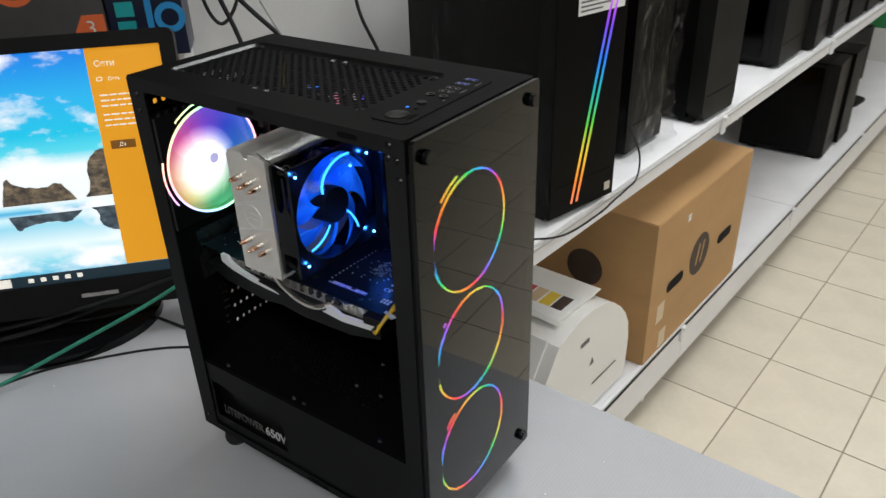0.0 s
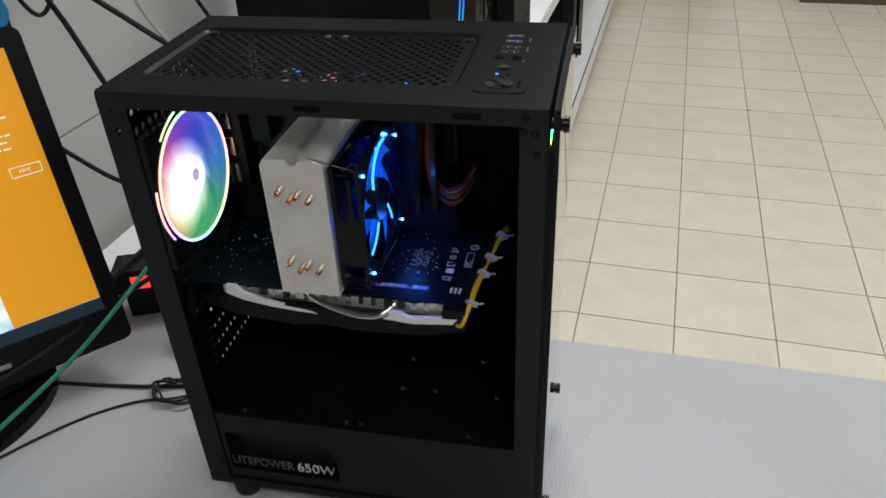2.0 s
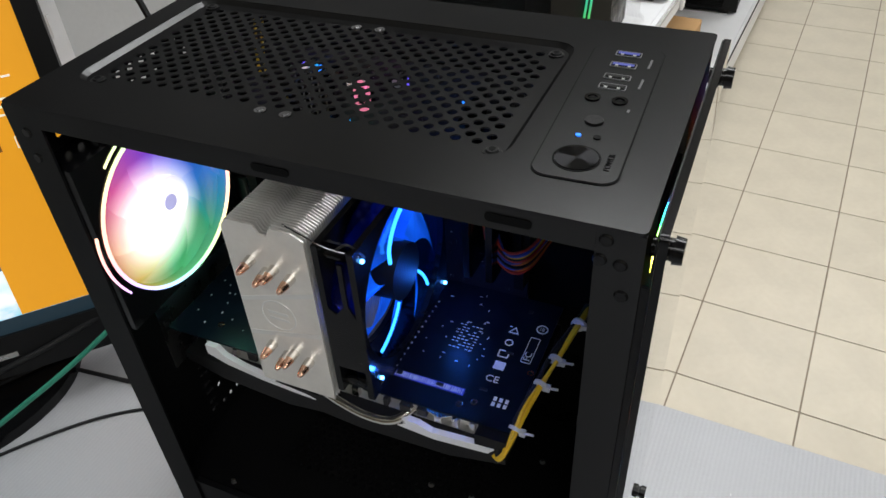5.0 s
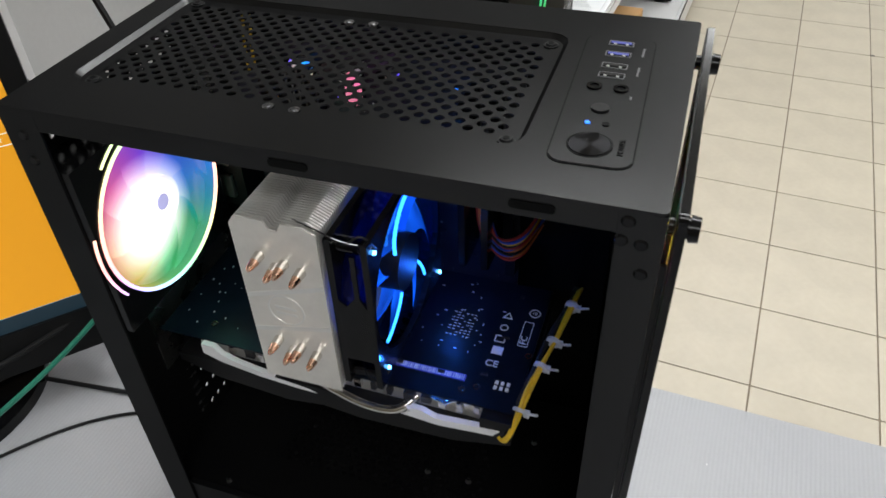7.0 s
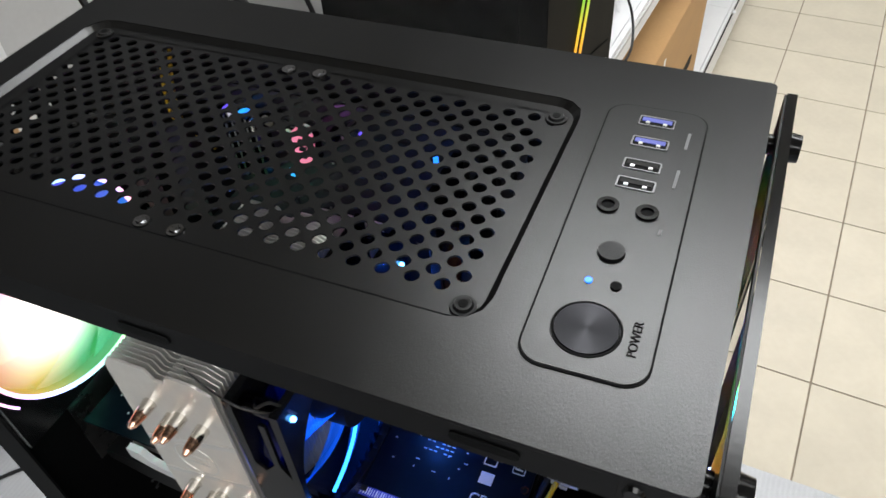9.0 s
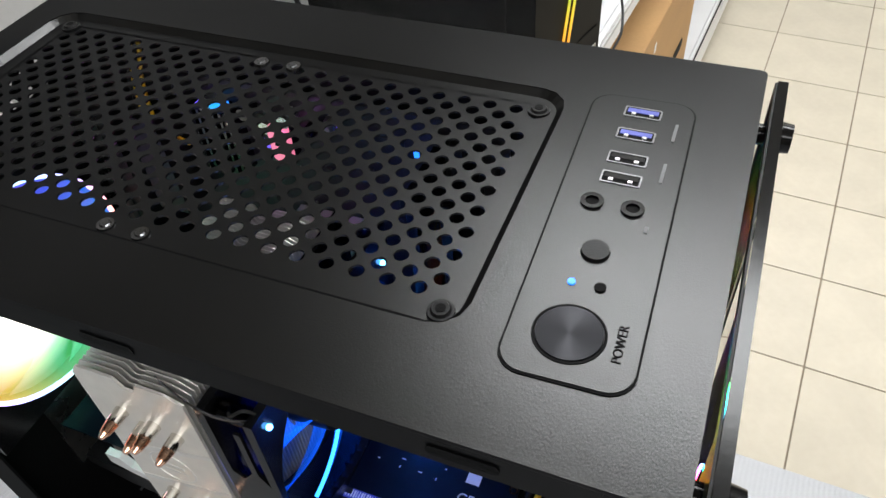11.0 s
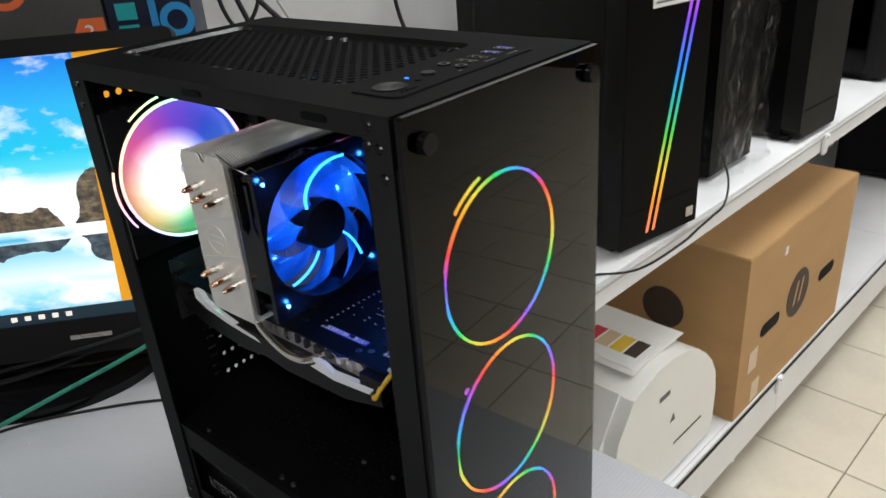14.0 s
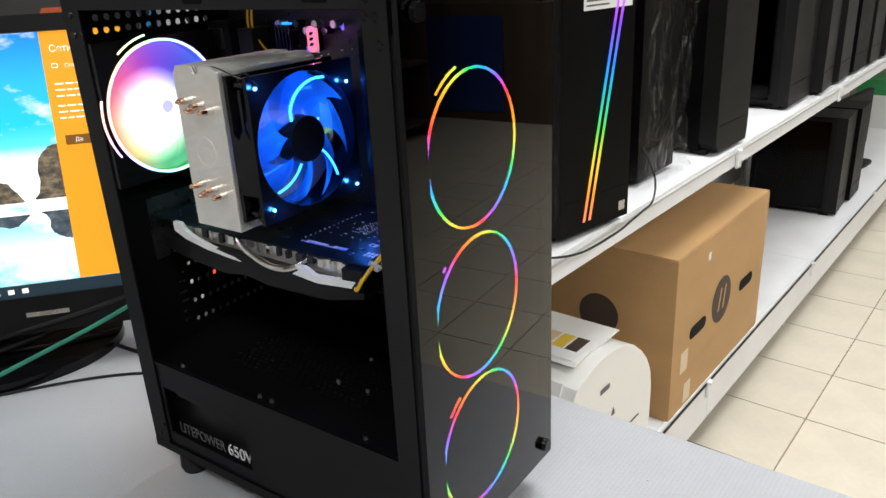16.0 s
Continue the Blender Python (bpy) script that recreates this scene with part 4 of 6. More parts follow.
        part("tongue", boxes(((-0.0060, -0.0005, H + 0.0010), (0.0060, 0.0020, H + 0.0013))), USB_BLUE if blue else DARK_GREY, u)
        for dx in (-0.0035, 0.0035):
            part("contact_spring", boxes(((dx - 0.0008, -0.0018, H + 0.0010), (dx + 0.0008, -0.0006, H + 0.0014))), STEEL, u)
    for x, y in ((0.3140, 0.1047), (0.3283, 0.1047)):
        j = part("audio_jack", frame_prism(B(), circle(0.0041, 24), circle(0.0024, 24), H + 0.0008, H + 0.0018, XY), BLACK_GLOSS, c, loc=(x, y, 0), smooth=True)
        part("jack_hole", cyl(B(), (0, 0, H + 0.0008), (0, 0, H + 0.0010), 0.0023, seg=16), BLACK_IN, j)
    rb = cyl(B(), (0, 0, 0), (0, 0, 0.0013), 0.0049, 0.0046, 28)
    part("reset_button", rb, BLACK_PLASTIC, c, loc=(0.3210, 0.0810, H + 0.0008), smooth=True)
    ld = part("power_led", cyl(B(), (0, 0, 0), (0, 0, 0.0008), 0.0013, seg=16), LED_SMALL, c, "small blue indicator light", loc=(0.3170, 0.0657, H + 0.0006))
    part("drive_led", cyl(B(), (0, 0, 0), (0, 0, 0.0009), 0.0019, seg=16), BLACK_IN, c, loc=(0.3262, 0.0659, H + 0.0006))
    k = part("knob_rim", frame_prism(B(), circle(0.0114, 40), circle(0.0106, 40), H + 0.0004, H + 0.0011, XY), BLACK_IN, c, loc=(0.3217, 0.0454, 0), smooth=True)
    bm = B()
    cyl(bm, (0, 0, 0), (0, 0, 0.0008), 0.0106, 0.0103, 48)
    part("power_button", bm, spun_metal(), c, "round spun-metal power button", loc=(0.3217, 0.0454, H + 0.0006), smooth=True)
    text("POWER", 0.0042, BLACK_IN, c, pose(0.3385, 0.0390, H + 0.0009, 0, 0, 91.5), "power_lettering")
    for y, w in ((0.1465, 0.014), (0.1215, 0.014), (0.0945, 0.004)):
        part("socket_caption", boxes(((0.3340, y, H + 0.0008), (0.3352, y + w * 0.8, H + 0.0011))), PRINT_GREY, c)
    # posts, sill and flanges round the open side
    part("rear_post", boxes(((0.0, 0.0, BASE), (0.0245, 0.0016, H - 0.0017)), ((0.0, 0.0016, BASE), (0.0016, 0.024, H - 0.0017))), BLACK_COAT, c)
    part("front_post", prism(B(), [(0.343, 0.010), (0.343, 0.0), (D, 0.0), (D, 0.03), (D - 0.002, 0.03), (D - 0.002, 0.0016), (0.3445, 0.0016), (0.3445, 0.010)], BASE, H - 0.0017, XY), BLACK_COAT, c)
    tf = part("top_flange", boxes(((0.0246, 0.0, H - 0.014), (0.3429, 0.0016, H - 0.0017)), ((0.0246, 0.0016, H - 0.014), (0.3429, 0.008, H - 0.0125))), BLACK_COAT, c)
    for x in (0.180, 0.304):
        part("flange_slot", prism(B(), rounded(0.022, 0.0048, 0.0020), -0.0006, -0.0002, XZ), BLACK_IN, tf, loc=(x, 0, H - 0.0075))
    for px_, pz_ in ((0.012, 0.480), (0.3475, 0.491), (0.3455, 0.480), (0.3545, 0.479), (0.012, 0.463), (0.3565, 0.462)):
        part("rivet", cyl(B(), (0, 0.0, 0), (0, -0.0012, 0), 0.0034 if pz_ > 0.45 else 0.0018, 0.0026 if pz_ > 0.45 else 0.0012, 14), BLACK_GLOSS, c, loc=(px_, 0, pz_))
    for px_, pz_ in ((0.011, 0.05), (0.02, 0.064)):
        part("rivet", cyl(B(), (0, 0, 0), (0, -0.001, 0), 0.0028, 0.002, 14), BLACK_GLOSS, c, loc=(px_, 0, pz_))
    # rear wall with vents
    rear_wall(c)
    part("right_side_panel", boxes(((0.001, W - 0.0015, BASE), (D - 0.001, W, H - 0.0017))), BLACK_COAT, c)
    part("board_tray", boxes(((0.003, 0.176, 0.15), (0.330, 0.1775, H - 0.004))), BLACK_IN, c)
    part("bottom_plate", boxes(((0.0, 0.0017, BASE), (D, W - 0.002, BASE + 0.002)), ((0.0, -0.0004, BASE - 0.004), (D, 0.0012, BASE + 0.006))), BLACK_COAT, c)
    for x in (0.19, 0.32):
        part("bottom_slot", boxes(((x, -0.0012, BASE - 0.0015), (x + 0.03, -0.0005, BASE + 0.003))), BLACK_IN, c)
    # front face behind the glass
    part("front_plate", boxes(((D - 0.0105, 0.004, BASE), (D - 0.0064, W - 0.004, H - 0.002))), FLAT_BLACK, c)
    for i, z in enumerate((0.374, 0.2425, 0.1127)):
        f = part("front_fan_bezel", frame_prism(B(), square_like(0.0648), circle(0.0585), 0, 0.0018, YZ), FLAT_BLACK, c, loc=(D - 0.0062, 0.0985, z))
        part("light_ring", frame_prism(B(), circle(0.0622, 96), circle(0.0602, 96), 0.0019, 0.0030, YZ), FRONT_RINGS[i], f, "thin rainbow light ring")
        a0, a1 = (316, 342) if i == 0 else (314, 318) if i == 1 else (314, 330)
        part("light_tick", arc_band(0.0668, 0.0686, a0, a1, 0.0019, 0.0030), FRONT_RINGS[i], f)
    gm = prism(B(), rounded(W - 0.004, H - BASE - 0.002, 0.003), 0.0, 0.004, YZ)
    gm.normal_update()
    for f in gm.faces:
        cx = f.calc_center_median().x
        f.material_index = 0 if cx > 0.0039 else 1 if cx < 0.0001 else 2
    g = part("front_glass", gm, (TINT_GLASS, CLEAR_BACK, BLACK_GLOSS), c, "smoked glass front panel", loc=(D + 0.0045, W / 2 - 0.002, (H + BASE) / 2 + 0.001))
    # Added strip, no case part: blocks ring light escaping at the side.
    part("ring_glow_blocker", boxes(((0.0002, 0.0015, BASE + 0.03), (0.0034, 0.0035, H - 0.03))), BLACK_PLASTIC, c, loc=(D, 0, 0))
    part("glass_border", frame_prism(B(), rounded(W - 0.005, H - BASE - 0.003, 0.003), shift(rounded(W - 0.039, H - BASE - 0.015, 0.003), 0.0110, 0), -0.0010, -0.0002, YZ), BLACK_PLASTIC, g)
    for y, z in ((0.0155, 0.481), (0.186, 0.481), (0.0155, 0.055), (0.186, 0.055)):
        bm = B()
        cyl(bm, (0.0005, 0, 0), (0.0044, 0, 0), 0.0045, seg=16)
        cyl(bm, (0.0086, 0, 0), (0.0100, 0, 0), 0.0052, seg=20)
        cyl(bm, (0.0100, 0, 0), (0.0145, 0, 0), 0.0066, 0.0060, seg=24)
        part("thumb_bolt", bm, BLACK_GLOSS, c, "black knurled thumb bolt", loc=(D, y, z), smooth=True)
    # power supply cover
    sh = part("psu_cover_top", boxes(((0.003, 0.004, 0.1355), (0.345, 0.175, 0.137))), BLACK_IN, c)
    dots = B()
    for i in range(24):
        for j in range(20):
            x, y = 0.085 + i * 0.0075 + (j % 2) * 0.00375, 0.050 + j * 0.0062
            prism(dots, shift(circle(0.0022, 8), x, y), 0.1371, 0.1375, XY)
    tagged(part("cover_perforation", dots, BLACK_GLOSS, sh), kind="stuff")
    for x, y in ((0.054, 0.0145), (0.167, 0.015), (0.183, 0.015), (0.213, 0.073), (0.249, 0.074), (0.295, 0.016), (0.214, 0.121), (0.293, 0.128), (0.316, 0.074)):
        part("stud", cyl(B(), (0, 0, 0), (0, 0, 0.003), 0.0027, 0.0019, 12), STEEL, sh, loc=(x, y, 0.137))
    # side of the cover with its cut-out
    zt = 0.140
    bm = frame_prism(B(), [(0.0247, zt), (0.20, zt), (0.3429, zt), (0.3429, 0.09), (0.3429, BASE + 0.006), (0.0247, BASE + 0.006)], [(0.030, 0.112), (0.130, 0.111), (0.147, 0.105), (0.155, 0.094), (0.155, 0.057), (0.030, 0.057)], 0.002, 0.0035, XZ)
    # Grey strip shapes the highlight under the window's top edge.
    part("window_highlight", prism(B(), [(0.044, 0.1118), (0.130, 0.1108), (0.141, 0.1075), (0.128, 0.1045), (0.052, 0.1065)], 0.0040, 0.0062, XZ), DARK_GREY, c)
    part("psu_cover_side", bm, BLACK_COAT, c, "black steel power supply cover with a window")
    part("cover_fold", boxes(((0.0247, 0.0010, zt - 0.001), (0.3429, 0.006, zt + 0.0012))), BLACK_COAT, c)
    for x, y in ((0.030, 0.022), (0.33, 0.022), (0.030, 0.18), (0.33, 0.18)):
        bm = cyl(B(), (0, 0, 0), (0, 0, 0.006), 0.014, 0.016, 24)
        cyl(bm, (0, 0, 0.006), (0, 0, BASE - 0.001), 0.016, 0.013, 24)
        part("foot", bm, RUBBER, c, "round black foot", loc=(x, y, 0), smooth=True)
    return c


SCREWS = [(0.0315, 0.0435), (0.2805, 0.0438), (0.2792, 0.1568), (0.0290, 0.1590)]


def match(outer, x0, x1, y0, y1, r):
    """Inner rounded outline with as many points as the outer."""
    return shift(rounded(x1 - x0, y1 - y0, r, 3), (x0 + x1) / 2, (y0 + y1) / 2)


def arc_band(r0, r1, a0, a1, x0, x1, n=14):
    """A flat arc round the x axis, angles from the top towards +y."""
    pts = [(r1 * math.sin(radians(a0 + (a1 - a0) * i / n)), r1 * math.cos(radians(a0 + (a1 - a0) * i / n))) for i in range(n + 1)]
    pts += [(r0 * math.sin(radians(a1 - (a1 - a0) * i / n)), r0 * math.cos(radians(a1 - (a1 - a0) * i / n))) for i in range(n + 1)]
    return prism(B(), pts, x0, x1, YZ)


def spun_metal():
    k = Nodes("radially_spun_metal")
    k.bsdf.inputs["Metallic"].default_value = 1.0
    k.bsdf.inputs["Base Color"].default_value = (0.011, 0.011, 0.012, 1)
    k.bsdf.inputs["Roughness"].default_value = 0.28
    k.bsdf.inputs["Anisotropic"].default_value = 0.95
    k.bsdf.inputs["Anisotropic Rotation"].default_value = 0.0
    t = k.add("Tangent")
    t.direction_type, t.axis = "RADIAL", "Z"
    k.link(t.outputs[0], k.bsdf.inputs["Tangent"])
    return k.mat


def rear_wall(c):
    """Rear panel: vents above the fan and perforated slot covers, as real holes."""
    bm = B()
    t0, t1 = 0.0018, 0.003
    # slot covers: four rows of holes
    cell, cellz = 0.0102, 0.0220
    y0, z0 = 0.0719, 0.141
    ny, nz = 10, 4
    for i in range(ny):
        for j in range(nz):
            cy, cz = y0 + (i + 0.5) * cell, z0 + (j + 0.5) * cellz
            cs = [(cy - cell / 2, cz - cellz / 2), (cy + cell / 2, cz - cellz / 2), (cy + cell / 2, cz + cellz / 2), (cy - cell / 2, cz + cellz / 2)]
            holed_cell(bm, (cy, cz), 0.0027, cs, t0, t1, YZ)
    # vents above the fan
    c2, vy0, vz0 = 0.0112, 0.010, 0.4585
    vn, vm = 13, 2
    for i in range(vn):
        for j in range(vm):
            cy, cz = vy0 + (i + 0.5) * c2, vz0 + (j + 0.5) * c2
            cs = [(cy - c2 / 2, cz - c2 / 2), (cy + c2 / 2, cz - c2 / 2), (cy + c2 / 2, cz + c2 / 2), (cy - c2 / 2, cz + c2 / 2)]
            holed_cell(bm, (cy + (0.0012 if j else -0.0012), cz), 0.0031, cs, t0, t1, YZ)
    y1, z1 = y0 + ny * cell, z0 + nz * cellz
    vy1, vz1 = vy0 + vn * c2, vz0 + vm * c2
    for lo, hi in (((0.0017, BASE), (W - 0.002, z0)), ((0.0017, z0), (y0, z1)), ((y1, z0), (W - 0.002, z1)), ((0.0017, z1), (W - 0.002, vz0)), ((0.0017, vz0), (vy0, vz1)), ((vy1, vz0), (W - 0.002, vz1)), ((0.0017, vz1), (W - 0.002, H - 0.0017))):
        box(bm, (t0, *lo), (t1, *hi))
    part("rear_panel", bm, BLACK_IN, c, "black rear panel with vent holes")
    for z in (0.163, 0.185, 0.207):
        for dz in (0.003, -0.007):
            part("slot_tab", boxes(((0.0031, 0.060, z + dz), (0.0042, 0.0685, z + dz + 0.0016))), STEEL, c)


build_case()


def one_blade(b, blades, r0, r1, sweep, span, depth, n=7, m=6):
    """A swept fan blade round the x axis."""
    bm = B()
    g = []
    for i in range(m + 1):
        r = r0 + (r1 - r0) * i / m
        row = []
        for j in range(n + 1):
            a = radians(b * 360 / blades + sweep * (i / m) ** 1.3 + span * (j / n - 0.5))
            row.append(bm.verts.new((depth * (j / n - 0.5), r * math.sin(a), r * math.cos(a))))
        g.append(row)
    for i in range(m):
        for j in range(n):
            bm.faces.new((g[i][j], g[i][j + 1], g[i + 1][j + 1], g[i + 1][j]))
    for f in bm.faces:
        f.smooth = True
    return bm


def build_rear_fan():
    y, z = 0.067, 0.390
    e = thing("case_fan", "lit rainbow case fan with frosted blades, on the rear wall", "fan", pose(0.003, y, z))
    part("frame", frame_prism(B(), square_like(0.0655), circle(0.0634), 0.001, 0.028, YZ), BLACK_GLOSS, e)
    part("light_ring", frame_prism(B(), circle(0.0634, 96), circle(0.0612, 96), 0.0275, 0.0292, YZ), REAR_RING, e, "white and rainbow light ring")
    for a0, a1 in ((238, 284), (322, 350)):
        part("light_arc", arc_band(0.0680, 0.0694, a0, a1, 0.0275, 0.0290), REAR_RING, e)
    for b in range(9):
        part("blade", one_blade(b, 9, 0.017, 0.0606, 34, 64, 0.0045), REAR_BLADES, e, "frosted lit blade", loc=(0.020, 0, 0))
    part("hub", cyl(B(), (0.006, 0, 0), (0.027, 0, 0), 0.0195, 0.0185, 32), REAR_BLADES, e, smooth=True)
    part("hub_cap", prism(B(), circle(0.0060, 24), 0.0272, 0.0276, YZ), glow("violet_hub_label", (0.62, 0.60, 1.0), 0.9), e)
    # Glowing tube added behind the blades to fill the dark gaps between them.
    part("gap_glow_lining", frame_prism(B(), circle(0.0633, 60), circle(0.0620, 60), 0.004, 0.027, YZ), REAR_BLADES, e, "glowing lining added to fill dark gaps between the blades")
    part("back_grid", frame_prism(B(), circle(0.0630), circle(0.02), 0.0003, 0.0010, YZ), BLACK_IN, e)


build_rear_fan()


def build_cooler():
    e = thing("cpu_cooler", "aluminium tower cooler with copper pipes and a blue-lit fan", "cooler", pose(0, 0, 0))
    x0, x1, z0, z1 = 0.126, 0.1815, 0.304, 0.440
    o = [(x0, z0), (x1, z0), (x1, z1 - 0.004), (x1 - 0.008, z1), (x0 + 0.034, z1), (x0 + 0.031, z1 - 0.006), (x0 + 0.026, z1 - 0.006), (x0 + 0.023, z1), (x0 + 0.004, z1), (x0, z1 - 0.006)]
    f0 = part("fin", prism(B(), o, 0.0, 0.0005, XZ), ALU, e, loc=(0, 0.0145, 0))
    for i in range(1, 46):
        repeat(f0, (0, 0.0145 + i * 0.0023, 0))
    face = part("face_plate", prism(B(), o, -0.0006, 0.0006, XZ), ALU_FACE, e, "bright outer fin with an embossed mark", loc=(0, 0.0118, 0))
    part("embossed_mark", frame_prism(B(), circle(0.0125, 32), circle(0.0116, 32), -0.0009, -0.0006, XZ), ALU, face, loc=(0.152, 0, 0.3705))
    for k in range(2):
        part("embossed_bar", boxes(((0.145, -0.0009, 0.3715 - k * 0.005), (0.159, -0.0006, 0.3735 - k * 0.005))), ALU, face)
    for (xa, za), (xb, zb) in (((0.1265, 0.376), (0.1810, 0.394)), ((0.1265, 0.347), (0.1810, 0.360))):
        part("crease", prism(B(), [(xa, za), (xb, zb), (xb, zb + 0.0035), (xa, za + 0.0035)], -0.0009, -0.0006, XZ), ALU, face)
    for row in (0.4065, 0.3360):
        for x, dz in ((0.1420, 0.0065), (0.1515, 0.0), (0.1575, 0.0035), (0.1680, -0.0003)):
            bm = B()
            cyl(bm, (0, 0.0048, 0), (0, -0.0005, 0), 0.0030, 0.0022, seg=14, caps=False)
            cyl(bm, (0, -0.0005, 0), (0, -0.0028, 0), 0.0022, 0.0012, seg=14)
            o = part("heat_pipe_tip", bm, COPPER, e, "copper heat pipe end", loc=(x, 0, row + dz), smooth=True)
            part("tinned_sleeve", cyl(B(), (0, 0.0115, 0), (0, 0.0047, 0), 0.0034, 0.0031, seg=14), CHROME, o, smooth=True)
    for row in (0.4065, 0.3360):
        for x in (0.1420, 0.1575, 0.1680):
            part("heat_pipe", cyl(B(), (x, 0.119, row), (x, 0.155, row + (0.3725 - row) * 0.6), 0.003, seg=12), COPPER, e, smooth=True)
    part("cold_block", boxes(((0.138, 0.150, 0.350), (0.178, 0.167, 0.395))), ALU, e, bevel=0.001)
    # fan
    fx, fy, fz = 0.1845, 0.073, 0.3735
    fr = B()
    frame_prism(fr, square_like(0.060), circle(0.0572), 0.0225, 0.0265, YZ)
    frame_prism(fr, square_like(0.060), circle(0.0572), 0.0, 0.004, YZ)
    fan = part("fan_frame", fr, BLACK_GLOSS, e, "black fan frame", loc=(fx, fy, fz))
    duct = B()
    o1, o2 = circle(0.0585, 60), circle(0.0573, 60)
    frame_prism(duct, o1, o2, 0.0042, 0.0223, YZ)
    part("fan_duct", duct, FAN_FRAME, fan, "smoked clear duct")
    for sy, sz in ((-1, -1), (-1, 1), (1, -1), (1, 1)):
        part("corner_post", cyl(B(), (0.0042, sy * 0.0525, sz * 0.0525), (0.0223, sy * 0.0525, sz * 0.0525), 0.0045, seg=14), FAN_FRAME, fan)
    web = B()
    prism(web, [(0.004, -0.036), (0.0225, -0.036), (0.0225, 0.010), (0.018, 0.018), (0.018, 0.050), (0.015, 0.050), (0.015, 0.018), (0.009, 0.010), (0.004, 0.014)], -0.0600, -0.0585, XZ)
    part("side_web", web, BLACK_GLOSS, fan)
    part("wire_clip", tube(B(), [(0.0265, -0.054, 0.055), (0.012, -0.061, 0.062), (-0.004, -0.060, 0.066), (-0.02, -0.055, 0.066)], 0.0005, 6), KNOB_METAL, fan)
    for b in range(7):
        part("fan_blade", one_blade(b, 7, 0.0195, 0.0560, 40, 50, 0.016, 9, 9), BLADE_BLUE, e, "translucent fan blade with a blue LED glow put in", loc=(fx + 0.013, fy, fz))
    # Glowing tubes stand in for streaks of LED light across the blades.
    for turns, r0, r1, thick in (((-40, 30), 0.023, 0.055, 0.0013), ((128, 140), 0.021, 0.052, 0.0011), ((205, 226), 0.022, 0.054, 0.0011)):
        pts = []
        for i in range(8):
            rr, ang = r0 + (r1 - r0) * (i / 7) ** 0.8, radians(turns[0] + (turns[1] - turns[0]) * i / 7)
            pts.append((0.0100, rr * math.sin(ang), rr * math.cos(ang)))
        part("blade_led_streak", tube(B(), pts, thick, 6, 3), STREAK, e, loc=(fx + 0.013, fy, fz))
    part("fan_hub", cyl(B(), (0.004, 0, 0), (0.0255, 0, 0), 0.0205, 0.0195, 40), BLACK_PLASTIC, e, loc=(fx, fy, fz), smooth=True)
    for y, z in ((0.0205, 0.424), (0.1240, 0.414), (0.1260, 0.320), (0.0235, 0.3245)):
        bm = B()
        bmesh.ops.create_uvsphere(bm, u_segments=12, v_segments=8, radius=0.0014)
        part("blue_led", bm, LED_BLUE, e, "bright blue light", loc=(0.2120, y, z), smooth=True)
    for y, z, s in ((0.022, 0.426, 1), (0.024, 0.323, -1)):
        bm = tube(B(), [(0.193, y, z), (0.199, y - 0.006, z + 0.006 * s), (0.206, y - 0.004, z + 0.010 * s), (0.213, y, z)], 0.0007, 6)
        part("led_wire", bm, CABLE_BLACK, e)


build_cooler()


